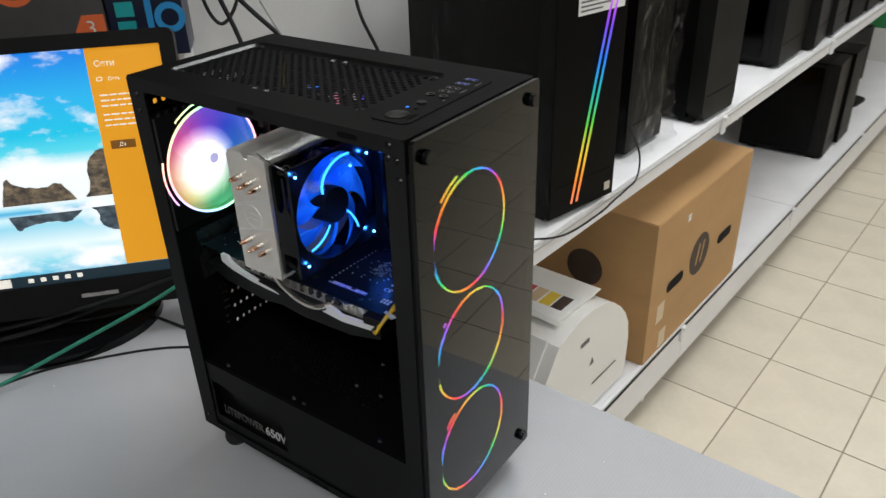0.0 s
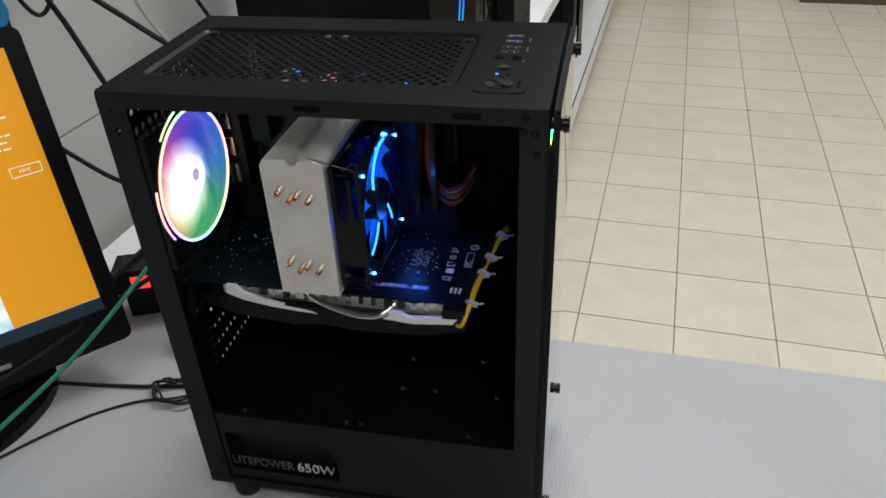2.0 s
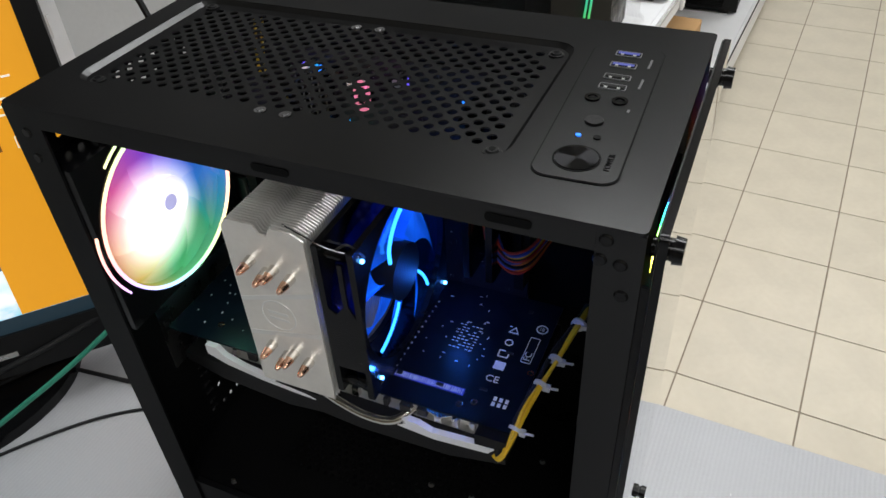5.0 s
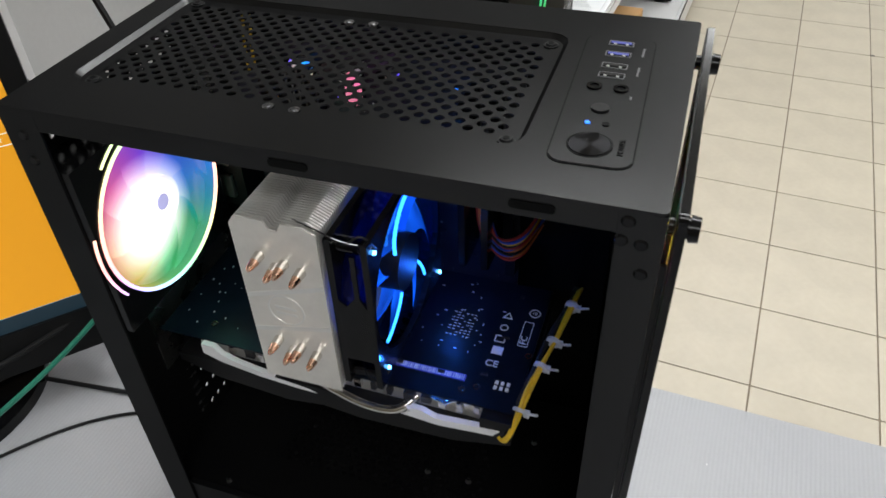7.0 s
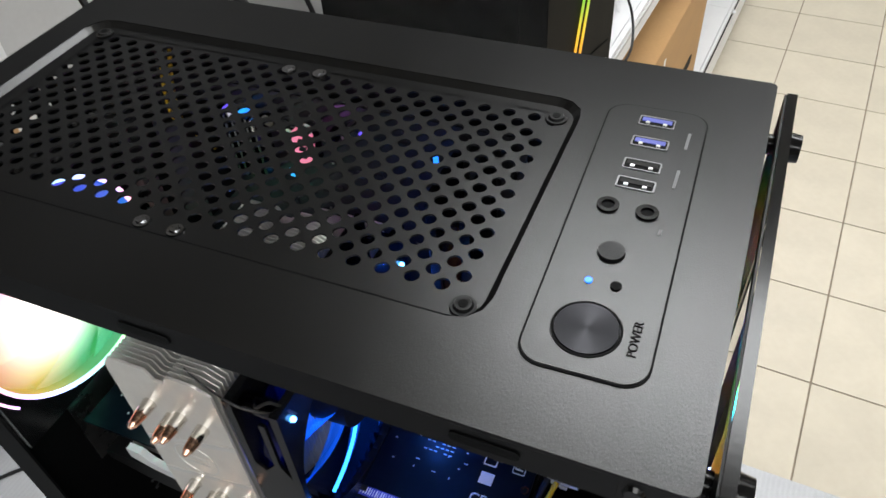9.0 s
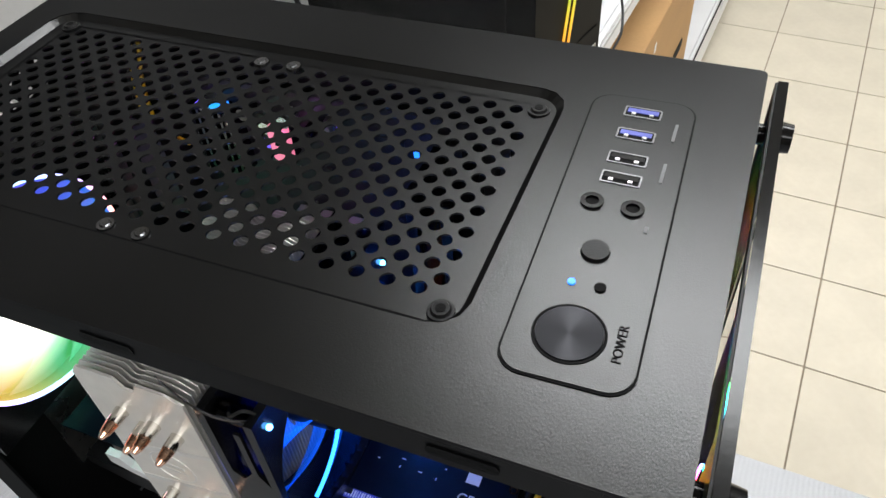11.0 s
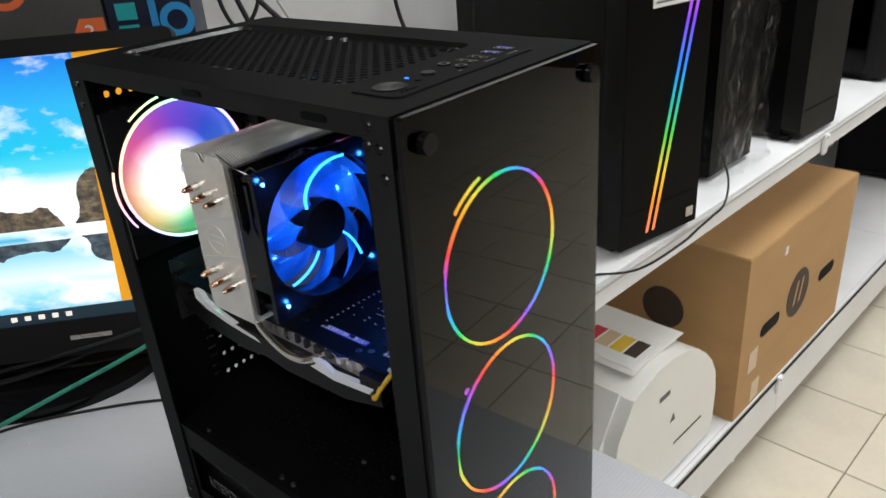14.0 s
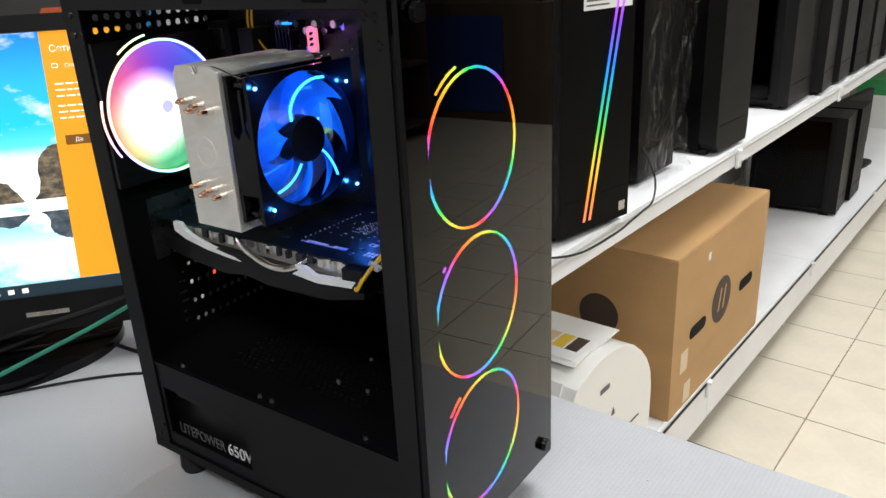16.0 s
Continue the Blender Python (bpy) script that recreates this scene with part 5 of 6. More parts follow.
def build_card():
    """The graphics card, lying flat with its board on top."""
    e = thing("graphics_card", "graphics card with a dark blue board and white shroud trim", "graphics card", pose(0, 0, 0))
    zb = 0.2835
    part("board", boxes(((0.012, 0.0415, zb - 0.0016), (0.292, 0.168, zb))), PCB_BLUE, e)
    tagged(part("cooling_grid", fins_under(), ALU, e), kind="stuff")
    sh = part("shroud", prism(B(), [(0.030, 0.262), (0.060, 0.252), (0.120, 0.246), (0.150, 0.250), (0.180, 0.246), (0.250, 0.248), (0.292, 0.258), (0.292, 0.266), (0.030, 0.270)], 0.034, 0.165, XZ), BLACK_PLASTIC, e, bevel=0.002)
    t1 = [(0.054, 0.2775), (0.070, 0.2715), (0.100, 0.2660), (0.128, 0.2635), (0.146, 0.2625), (0.138, 0.2655), (0.110, 0.2690), (0.084, 0.2745), (0.070, 0.2800), (0.064, 0.2868), (0.054, 0.2870)]
    part("shroud_trim", prism(B(), t1, 0.0335, 0.038, XZ), WHITE_PLASTIC, e, "glossy white shroud trim", bevel=0.0009)
    t2 = [(0.212, 0.2645), (0.240, 0.2615), (0.284, 0.2655), (0.284, 0.2715), (0.262, 0.2700), (0.238, 0.2682), (0.228, 0.2730), (0.216, 0.2735), (0.220, 0.2695)]
    part("shroud_trim", prism(B(), t2, 0.0335, 0.038, XZ), WHITE_PLASTIC, e, bevel=0.0009)
    rng0 = random.Random(21)
    for k in range(16):
        x, w = 0.072 + k * 0.0128, rng0.uniform(0.003, 0.008)
        part("edge_component", boxes(((x, 0.0385 + rng0.uniform(0, 0.003), 0.2725 + rng0.uniform(0, 0.003)), (x + w, 0.046, 0.2815))), rng0.choice((STEEL, CHIP, BLACK_GLOSS, CHROME, CHIP)), e, bevel=0.0006)
    part("heat_pipe", tube(B(), [(0.130, 0.048, 0.2790), (0.140, 0.0385, 0.2785), (0.165, 0.033, 0.2720), (0.190, 0.0310, 0.2675), (0.210, 0.033, 0.2690), (0.222, 0.044, 0.2755)], 0.0031, 12), CHROME, e, "bright bent heat pipe", smooth=True)
    part("bracket", boxes(((0.0042, 0.040, 0.235), (0.0055, 0.165, 0.300))), STEEL, e)
    for xa, xb in ((0.210, 0.262), (0.070, 0.110)):
        part("heatsink_block", boxes(((xa, 0.0465, 0.2735), (xb, 0.060, 0.2812))), STEEL, e, bevel=0.001)
    part("clamp_plate", prism(B(), [(0.232, 0.040), (0.244, 0.037), (0.254, 0.044), (0.243, 0.050)], 0.2815, 0.2825, XY), STEEL, e)
    # chips, solder points and printed marks on the board
    rng = random.Random(11)
    silk = B()
    for i in range(13):
        box(silk, (0.196 + i * 0.0002, 0.068 + i * 0.0060, zb), (0.1972 + i * 0.0002, 0.0692 + i * 0.0060, zb + 0.0006))
    for _ in range(30):
        x, y = rng.uniform(0.205, 0.262), rng.uniform(0.085, 0.160)
        w, h = rng.choice(((0.0012, 0.0006), (0.0006, 0.0014), (0.0024, 0.0005)))
        box(silk, (x, y, zb), (x + w, y + h, zb + 0.0004))
    for i in range(6):
        for j in range(9):
            if rng.random() < 0.75:
                x, y = 0.224 + i * 0.0032, 0.100 + j * 0.0030
                box(silk, (x, y, zb), (x + 0.0020, y + 0.0005, zb + 0.0003))
    for _ in range(60):
        x, y = rng.uniform(0.02, 0.13), rng.uniform(0.05, 0.16)
        s = rng.uniform(0.0005, 0.0011)
        box(silk, (x, y, zb), (x + s, y + 1.6 * s, zb + 0.0004))
    tagged(part("board_marks", silk, SILK, e), kind="stuff")
    chips = B()
    for _ in range(22):
        x, y = rng.uniform(0.02, 0.28), rng.uniform(0.055, 0.16)
        w, h = rng.uniform(0.002, 0.006), rng.uniform(0.002, 0.005)
        box(chips, (x, y, zb), (x + w, y + h, zb + 0.001))
    tagged(part("board_chips", chips, CHIP, e), kind="stuff")
    bar = B()
    for i in range(34):
        w = 0.0004 + 0.0006 * rng.random()
        box(bar, (0.199 + i * 0.00154, 0.0605, zb), (0.199 + i * 0.00154 + w, 0.0648, zb + 0.0002))
    part("serial_label", boxes(((0.1985, 0.0595, zb), (0.2515, 0.0655, zb + 0.00015))), USB_BLUE, e)
    part("serial_bars", bar, SILK, e)
    text("CE", 0.0082, SILK, e, pose(0.2605, 0.0780, zb + 0.0004, 0, 0, 0), "ce_mark")
    text("FC", 0.0072, SILK, e, pose(0.2845, 0.1050, zb + 0.0004, 0, 0, 90), "fc_mark")
    part("round_stamp", frame_prism(B(), circle(0.0045, 28), circle(0.0036, 28), zb, zb + 0.0004, XY), SILK, e, loc=(0.284, 0.139, 0))
    text("10", 0.0042, SILK, e, pose(0.2817, 0.1375, zb + 0.0004), "stamp_number")
    part("stamp", frame_prism(B(), rounded(0.0075, 0.026, 0.001, 3), rounded(0.0066, 0.0251, 0.0008, 3), zb, zb + 0.0003, XY), SILK, e, loc=(0.2822, 0.116, 0))
    part("square_stamp", boxes(((0.262, 0.0905, zb), (0.270, 0.098, zb + 0.0003))), SILK, e)
    part("square_stamp", frame_prism(B(), rounded(0.008, 0.007, 0.0008, 3), rounded(0.0064, 0.0054, 0.0006, 3), zb, zb + 0.0003, XY), SILK, e, loc=(0.265, 0.106, 0))
    part("triangle_stamp", frame_prism(B(), [(-0.004, -0.003), (0.004, -0.003), (0.0, 0.004)], [(-0.0027, -0.0022), (0.0027, -0.0022), (0.0, 0.0025)], zb, zb + 0.0003, XY), SILK, e, loc=(0.265, 0.131, 0))
    part("round_stamp", frame_prism(B(), circle(0.0032, 24), circle(0.0024, 24), zb, zb + 0.0003, XY), SILK, e, loc=(0.265, 0.118, 0))
    for x, y in ((0.252, 0.052), (0.261, 0.057), (0.289, 0.095), (0.050, 0.058), (0.105, 0.15)):
        part("mounting_ring", frame_prism(B(), circle(0.0026, 20), circle(0.0015, 20), zb, zb + 0.0004, XY), COPPER, e, loc=(x, y, 0))
    for i in range(3):
        for j in range(2):
            part("solder_pin", boxes(((0.2725 + i * 0.0042, 0.0585 + j * 0.0046, zb), (0.2748 + i * 0.0042, 0.0615 + j * 0.0046, zb + 0.0008))), SILK, e)
    part("power_plug", boxes(((0.270, 0.034, 0.263), (0.292, 0.0455, 0.281))), BLACK_PLASTIC, e, bevel=0.001)
    part("power_socket", boxes(((0.271, 0.046, zb - 0.014), (0.290, 0.060, zb - 0.002))), BLACK_PLASTIC, e)


def fins_under():
    bm = B()
    for i in range(30):
        y = 0.044 + i * 0.004
        box(bm, (0.045, y, 0.2662), (0.27, y + 0.0006, 0.2812))
    return bm


build_card()


def build_gpu_cable():
    e = thing("power_cable", "yellow and black power wires tied with clear nylon ties", "cable", pose(0.29, 0.05, 0.27))
    path = [(0.280, 0.052, 0.272), (0.284, 0.036, 0.266), (0.288, 0.030, 0.268), (0.293, 0.036, 0.278), (0.298, 0.060, 0.291), (0.305, 0.095, 0.300), (0.311, 0.128, 0.305), (0.314, 0.155, 0.300), (0.312, 0.174, 0.285)]
    rng = random.Random(4)
    for i in range(6):
        mat_, off = (YELLOW_WIRE, 0.0) if i < 3 else (CABLE_BLACK, 0.004)
        pts = [(x - 0.29 + rng.uniform(-1, 1) * 0.0018 - (off if k < 4 else off * 0.8), y - 0.05 + rng.uniform(-1, 1) * 0.0015 + (off * 0.8), z - 0.27 + rng.uniform(-1, 1) * 0.0015 - off * 0.4) for k, (x, y, z) in enumerate(path)]
        part("wire", tube(B(), pts, 0.0013, 7, 6), mat_, e, "yellow wire" if i < 3 else "black wire", smooth=True)
    for k in (3.4, 4.5, 5.1, 6.2):
        a, b = Vector(path[int(k)]), Vector(path[int(k) + 1])
        p, d = a.lerp(b, k - int(k)) - Vector((0.29, 0.05, 0.27)), (b - a).normalized()
        tie = cyl(B(), p - d * 0.0012, p + d * 0.0012, 0.0052, seg=16)
        side = d.cross(Vector((0, 0, 1))).normalized()
        q = p + side * 0.005
        box(tie, tuple(q - Vector((0.002, 0.002, 0.002))), tuple(q + Vector((0.002, 0.002, 0.002))))
        cyl(tie, q, q + side * 0.008 + Vector((0, 0, 0.003)), 0.0009, seg=6)
        part("cable_tie", tie, TIE, e, "clear nylon tie")


build_gpu_cable()


def build_board():
    """Motherboard on its tray, with sockets and slots."""
    e = thing("motherboard", "dark motherboard with black slots and small parts", "motherboard", pose(0, 0, 0))
    y = 0.172
    part("board", boxes(((0.014, y - 0.0016, 0.185), (0.262, y, 0.470))), PCB_BLACK, e)
    for i, x in enumerate((0.226, 0.2345, 0.243, 0.2515)):
        part("memory_slot", boxes(((x, y - 0.008, 0.325), (x + 0.006, y - 0.0017, 0.462))), BLACK_PLASTIC, e)
    for z in (0.205, 0.235, 0.293):
        part("card_slot", boxes(((0.05, y - 0.011, z), (0.145, y - 0.0017, z + 0.008))), BLACK_PLASTIC, e)
    part("port_block", boxes(((0.014, y - 0.030, 0.335), (0.045, y - 0.0017, 0.462))), BLACK_PLASTIC, e)
    for k in range(4):
        part("port_shell", boxes(((0.016, y - 0.034, 0.345 + k * 0.03), (0.036, y - 0.0305, 0.365 + k * 0.03))), STEEL, e)
    part("heat_spreader", boxes(((0.055, y - 0.028, 0.39), (0.075, y - 0.0017, 0.455))), DARK_GREY, e, bevel=0.002)
    for k in range(8):
        part("capacitor", cyl(B(), (0.085 + k * 0.012, y - 0.0017, 0.452 + 0.006 * (k % 2)), (0.085 + k * 0.012, y - 0.012, 0.452 + 0.006 * (k % 2)), 0.0036, seg=14), STEEL if k % 3 else BLACK_GLOSS, e, smooth=True)
    rng = random.Random(8)
    bits = B()
    for _ in range(160):
        x, z = rng.uniform(0.05, 0.255), rng.uniform(0.19, 0.465)
        w, h, d = rng.uniform(0.001, 0.004), rng.uniform(0.001, 0.004), rng.uniform(0.0006, 0.002)
        box(bits, (x, y - 0.0016 - d, z), (x + w, y - 0.0016, z + h))
    tagged(part("board_bits", bits, CHIP, e), kind="stuff")
    dots = B()
    for _ in range(120):
        x, z = rng.uniform(0.05, 0.255), rng.uniform(0.19, 0.465)
        box(dots, (x, y - 0.0026, z), (x + 0.0012, y - 0.0017, z + 0.0008))
    tagged(part("solder_dots", dots, STEEL, e), kind="stuff")
    part("main_socket", boxes(((0.2515 + 0.003, y - 0.014, 0.30), (0.2515 + 0.0105, y - 0.0017, 0.32))), BLACK_PLASTIC, e)


build_board()


def build_memory():
    for i, x in enumerate((0.2262, 0.2432)):
        e = thing("memory_module", "memory stick in a dark spreader" if i else "memory stick with a lit pink top edge", "memory module", pose(x, 0.164, 0.393), "memory sticks")
        part("stick", boxes(((0.0, -0.033, -0.066), (0.0055, 0.0, 0.066))), BLACK_GLOSS, e, bevel=0.0008)
        part("top_edge", boxes(((0.0003, -0.0365, -0.064), (0.0052, -0.0332, 0.064))), BLACK_GLOSS, e)
    e = thing("board_heat_sink", "dark finned heat sink with small blue lights on the motherboard", "heat sink", pose(0.100, 0.1745, 0.440))
    for k in range(6):
        part("fin", boxes(((-0.012 + k * 0.0046, -0.016, -0.024), (-0.0105 + k * 0.0046, -0.003, 0.017))), BLACK_GLOSS, e)
    part("fin_base", boxes(((-0.0125, -0.0029, -0.024), (0.0135, -0.0001, 0.017))), BLACK_GLOSS, e)
    for u, v, m in ((-0.0085, 0.017, VIOLET_LED), (0.0005, 0.017, TEAL_LED), (0.005, 0.0165, LED_SMALL), (-0.004, 0.0172, LED_SMALL)):
        part("board_light", boxes(((u, -0.0135, v + 0.0002), (u + 0.0028, -0.0065, v + 0.0022))), m, e, bevel=0.0005)
    for u, v, m in ((0.022, -0.010, VIOLET_LED), (0.019, -0.028, TEAL_LED), (0.070, 0.012, VIOLET_LED), (0.112, 0.004, LED_SMALL)):
        part("board_light", boxes(((u, -0.0042, v), (u + 0.003, -0.0008, v + 0.006))), m, e, bevel=0.0005)
    e = thing("lit_heat_spreader", "small pink-lit spreader on the motherboard", "heat sink", pose(0.140, 0.1705, 0.444))
    part("lit_face", prism(B(), rounded(0.011, 0.024, 0.004), -0.011, -0.007, XZ), PINK_LED, e, bevel=0.001)
    part("foot_plate", boxes(((-0.005, -0.0068, -0.011), (0.005, 0.0, 0.011))), BLACK_GLOSS, e)
    for k in range(3):
        part("slash", prism(B(), [(-0.003 + 0.0005, -0.006 + 0.005 * k), (0.0015, -0.006 + 0.005 * k), (0.0035, -0.003 + 0.005 * k), (-0.001, -0.003 + 0.005 * k)], -0.0116, -0.0111, XZ), BLACK_GLOSS, e)


build_memory()
led_lamp(0.150, 0.148, 0.452, 0.010, (0.75, 0.2, 1.0))


def build_loom():
    e = thing("wire_loom", "bundle of coloured power wires bending out of the tray", "cable", pose(0.268, 0.158, 0.365))
    rng = random.Random(9)
    mats = (RED_WIRE, ORANGE_WIRE, BLUE_WIRE, CABLE_BLACK, ORANGE_WIRE, BLUE_WIRE, RED_WIRE, CABLE_BLACK, YELLOW_WIRE, BLUE_WIRE, RED_WIRE)
    for i, m in enumerate(mats):
        o = (i - 5) * 0.0023
        pts = [(-0.030 + o * 0.4, 0.012, 0.050), (-0.029 + o * 0.4, -0.006, 0.022 + o * 0.3), (-0.024 + o * 0.3, -0.016, -0.006 + o * 0.5), (-0.012, -0.019, -0.022 + o * 0.7), (0.002, -0.014, -0.020 + o * 0.8), (0.012, 0.010, -0.010 + o * 0.8)]
        pts = [(x + rng.uniform(-1, 1) * 0.0012, y + rng.uniform(-1, 1) * 0.0012, z) for x, y, z in pts]
        part("wire", tube(B(), pts, 0.0012, 6, 6), m, e, smooth=True)
    e = thing("processor_lead", "pair of yellow and black wires along the board", "cable", pose(0.058, 0.148, 0.458))
    for i in range(4):
        o = i * 0.0028
        part("wire", tube(B(), [(0.0 + o, 0.015, 0.032), (0.004 + o, 0.004, 0.014), (0.006 + o, 0.002, -0.008), (0.012 + o, 0.012, -0.028)], 0.0011, 6, 6), YELLOW_WIRE if i % 2 else CABLE_BLACK, e, smooth=True)


build_loom()


def build_psu():
    e = thing("power_supply", "black power supply behind the cover window, white lettering", "power supply", pose(0, 0, BASE + 0.002))
    part("psu_body", boxes(((0.006, 0.018, 0.001), (0.165, 0.165, 0.088))), BLACK_PLASTIC, e, bevel=0.0015)
    b = pose(0, 0, -BASE - 0.002)
    text("LITEPOWER", 0.0180, THIN_PRINT, e, b @ pose(0.0205, 0.0176, 0.0455, 90, 0, 0), "thin_lettering", width=0.0745)
    text("650W", 0.0195, PRINT_WHITE, e, b @ pose(0.0985, 0.0176, 0.0455, 90, 0, 0), "bold_lettering", 0.0004, width=0.0455)


build_psu()

# ---- the desk monitor and what stands round it ----
R_ = Vector((0.67, 0.742, 0.0)).normalized()
N_ = Vector((R_.y, -R_.x, 0.0))
U_ = (Vector((0, 0, math.cos(radians(12.5)))) - N_ * math.sin(radians(12.5))).normalized()
F_ = R_.cross(U_)
SW, SH = 0.605, 0.350
TR = Vector((-0.293, 0.244, 0.444))


def screen_pose():
    """Local x to the right of the screen, z up it, -y out of it; the origin at its lower left corner."""
    o = TR - R_ * SW - U_ * SH
    m = Matrix.Identity(4)
    for i in range(3):
        m[i][0], m[i][1], m[i][2], m[i][3] = R_[i], -F_[i], U_[i], o[i]
    return m


def build_monitor():
    ms = screen_pose()
    mid = TR - R_ * SW / 2
    foot_x, foot_y = mid.x - N_.x * 0.05, mid.y - N_.y * 0.05
    e = thing("computer_monitor", "black monitor showing a beach picture and an orange side panel", "monitor", pose(foot_x, foot_y, 0))
    inv = pose(foot_x, foot_y, 0).inverted() @ ms
    bz = 0.022
    bm = frame_prism(B(), shift(rounded(SW + 2 * bz, SH + bz + 0.05, 0.012), SW / 2, SH / 2 - 0.014), shift(rounded(SW, SH, 0.001), SW / 2, SH / 2), -0.006, 0.02, XZ)
    o = part("bezel", bm, BLACK_PLASTIC, e)
    o.matrix_basis = inv
    o = part("back_shell", prism(B(), shift(rounded(SW + 0.03, SH + 0.04, 0.02), SW / 2, SH / 2 - 0.012), 0.0205, 0.055, XZ), BLACK_PLASTIC, e, bevel=0.006)
    o.matrix_basis = inv
    s = part("screen", boxes(((0.0, 0.0, 0.0), (SW, 0.004, SH))), WALLPAPER, e, "lit screen with a beach picture")
    s.matrix_basis = inv
    pw = 0.107
    part("side_menu", boxes(((SW - pw, -0.0006, 0.018), (SW, -0.0001, SH))), SCREEN_ORANGE, s, "orange side menu")
    part("task_bar", boxes(((0, -0.0008, 0.0), (SW, -0.0001, 0.0175))), SCREEN_BAR, s)
    for i in range(5):
        part("task_icon", boxes(((SW - 0.255 + i * 0.018, -0.0012, 0.006), (SW - 0.247 + i * 0.018, -0.0009, 0.0125))), SCREEN_TEXT, s)
    part("task_search", boxes(((SW - 0.40, -0.0012, 0.002), (SW - 0.28, -0.0009, 0.0155))), SCREEN_TEXT, s)
    rng = random.Random(3)
    low_crag = ((0, 0.1), (0.04, 0.55), (0.08, 0.95), (0.13, 1.0), (0.18, 0.80), (0.30, 0.66), (0.48, 0.58), (0.64, 0.56), (0.74, 0.70), (0.84, 0.62), (0.93, 0.30), (1, 0.02))
    arch_crag = ((0, 0.02), (0.10, 0.10), (0.16, 0.30), (0.14, 0.52), (0.20, 0.74), (0.34, 0.88), (0.50, 0.97), (0.75, 1.0), (1, 0.96))
    for cx, w, h, base, crag in ((SW - 0.212, 0.105, 0.040, 0.129, low_crag), (SW - 0.116, 0.058, 0.072, 0.131, arch_crag), (SW - 0.37, 0.10, 0.034, 0.127, low_crag)):
        out = [(cx - w / 2, base)]
        for (t0, v0), (t1, v1) in zip(crag, crag[1:]):
            for q in range(4):
                t, v = t0 + (t1 - t0) * q / 4, v0 + (v1 - v0) * q / 4
                out.append((cx - w / 2 + w * t, base + 0.001 + h * v + rng.uniform(-0.0009, 0.0011)))
        out += [(cx + w / 2, base + 0.001 + h * crag[-1][1]), (cx + w / 2, base)]
        part("picture_rock", prism(B(), out, -0.0005, -0.0001, XZ), SCREEN_ROCK, s)
        ref = [(u + 0.004, base - 0.017 - (v - base) * 0.55) for u, v in out]
        part("picture_reflection", prism(B(), ref, -0.0005, -0.0001, XZ), SCREEN_WET, s)
    text("Сети", 0.0125, SCREEN_TEXT, s, pose(SW - pw + 0.010, -0.0008, SH - 0.027, 90, 0, 0), "menu_heading")
    part("menu_icon", frame_prism(B(), rounded(0.008, 0.006, 0.001, 3), rounded(0.0062, 0.0042, 0.0006, 3), -0.001, -0.0007, XZ), SCREEN_TEXT, s, loc=(SW - pw + 0.014, 0, SH - 0.045))
    text("Сеть", 0.0075, SCREEN_TEXT, s, pose(SW - pw + 0.026, -0.0008, SH - 0.048, 90, 0, 0), "menu_item")
    for z, ws in ((0.070, 0.072), (0.078, 0.080), (0.086, 0.066), (0.099, 0.078), (0.107, 0.070), (0.115, 0.074)):
        u = 0.010
        while u < ws:
            wl = rng.uniform(0.006, 0.015)
            part("menu_line", boxes(((SW - pw + u, -0.001, SH - z), (SW - pw + u + wl, -0.0007, SH - z + 0.0021))), SCREEN_TEXT, s)
            u += wl + 0.0022
    part("menu_button", boxes(((SW - pw + 0.012, -0.0012, SH - 0.150), (SW - pw + 0.048, -0.0007, SH - 0.137))), SCREEN_BROWN, s)
    part("menu_button", frame_prism(B(), rounded(0.036, 0.013, 0.0005, 2), rounded(0.034, 0.011, 0.0005, 2), -0.0012, -0.0007, XZ), SCREEN_TEXT, s, loc=(SW - 0.026, 0, SH - 0.1435))
    text("Нет", 0.0075, SCREEN_TEXT, s, pose(SW - 0.034, -0.0010, SH - 0.146, 90, 0, 0), "button_word")
    text("Да", 0.0075, SCREEN_TEXT, s, pose(SW - pw + 0.024, -0.0015, SH - 0.146, 90, 0, 0), "button_word")
    o = part("maker_bar", boxes(((SW * 0.70, -0.0075, -0.027), (SW * 0.70 + 0.055, -0.0062, -0.021))), STEEL, e)
    o.matrix_basis = inv
    part("neck", boxes(((-0.04, -0.025, 0.015), (0.04, 0.025, 0.24))), BLACK_PLASTIC, e, bevel=0.006, rot=(0, 0, 34), loc=(-0.02, 0.03, 0))
    ov = [(0.195 * math.cos(2 * math.pi * i / 48), 0.145 * math.sin(2 * math.pi * i / 48)) for i in range(48)]
    part("base", prism(B(), ov, 0.0, 0.014, XY), BLACK_GLOSS, e, "oval glossy base", loc=(0.065, -0.02, 0), bevel=0.004, smooth=True, rot=(0, 0, 40))


build_monitor()


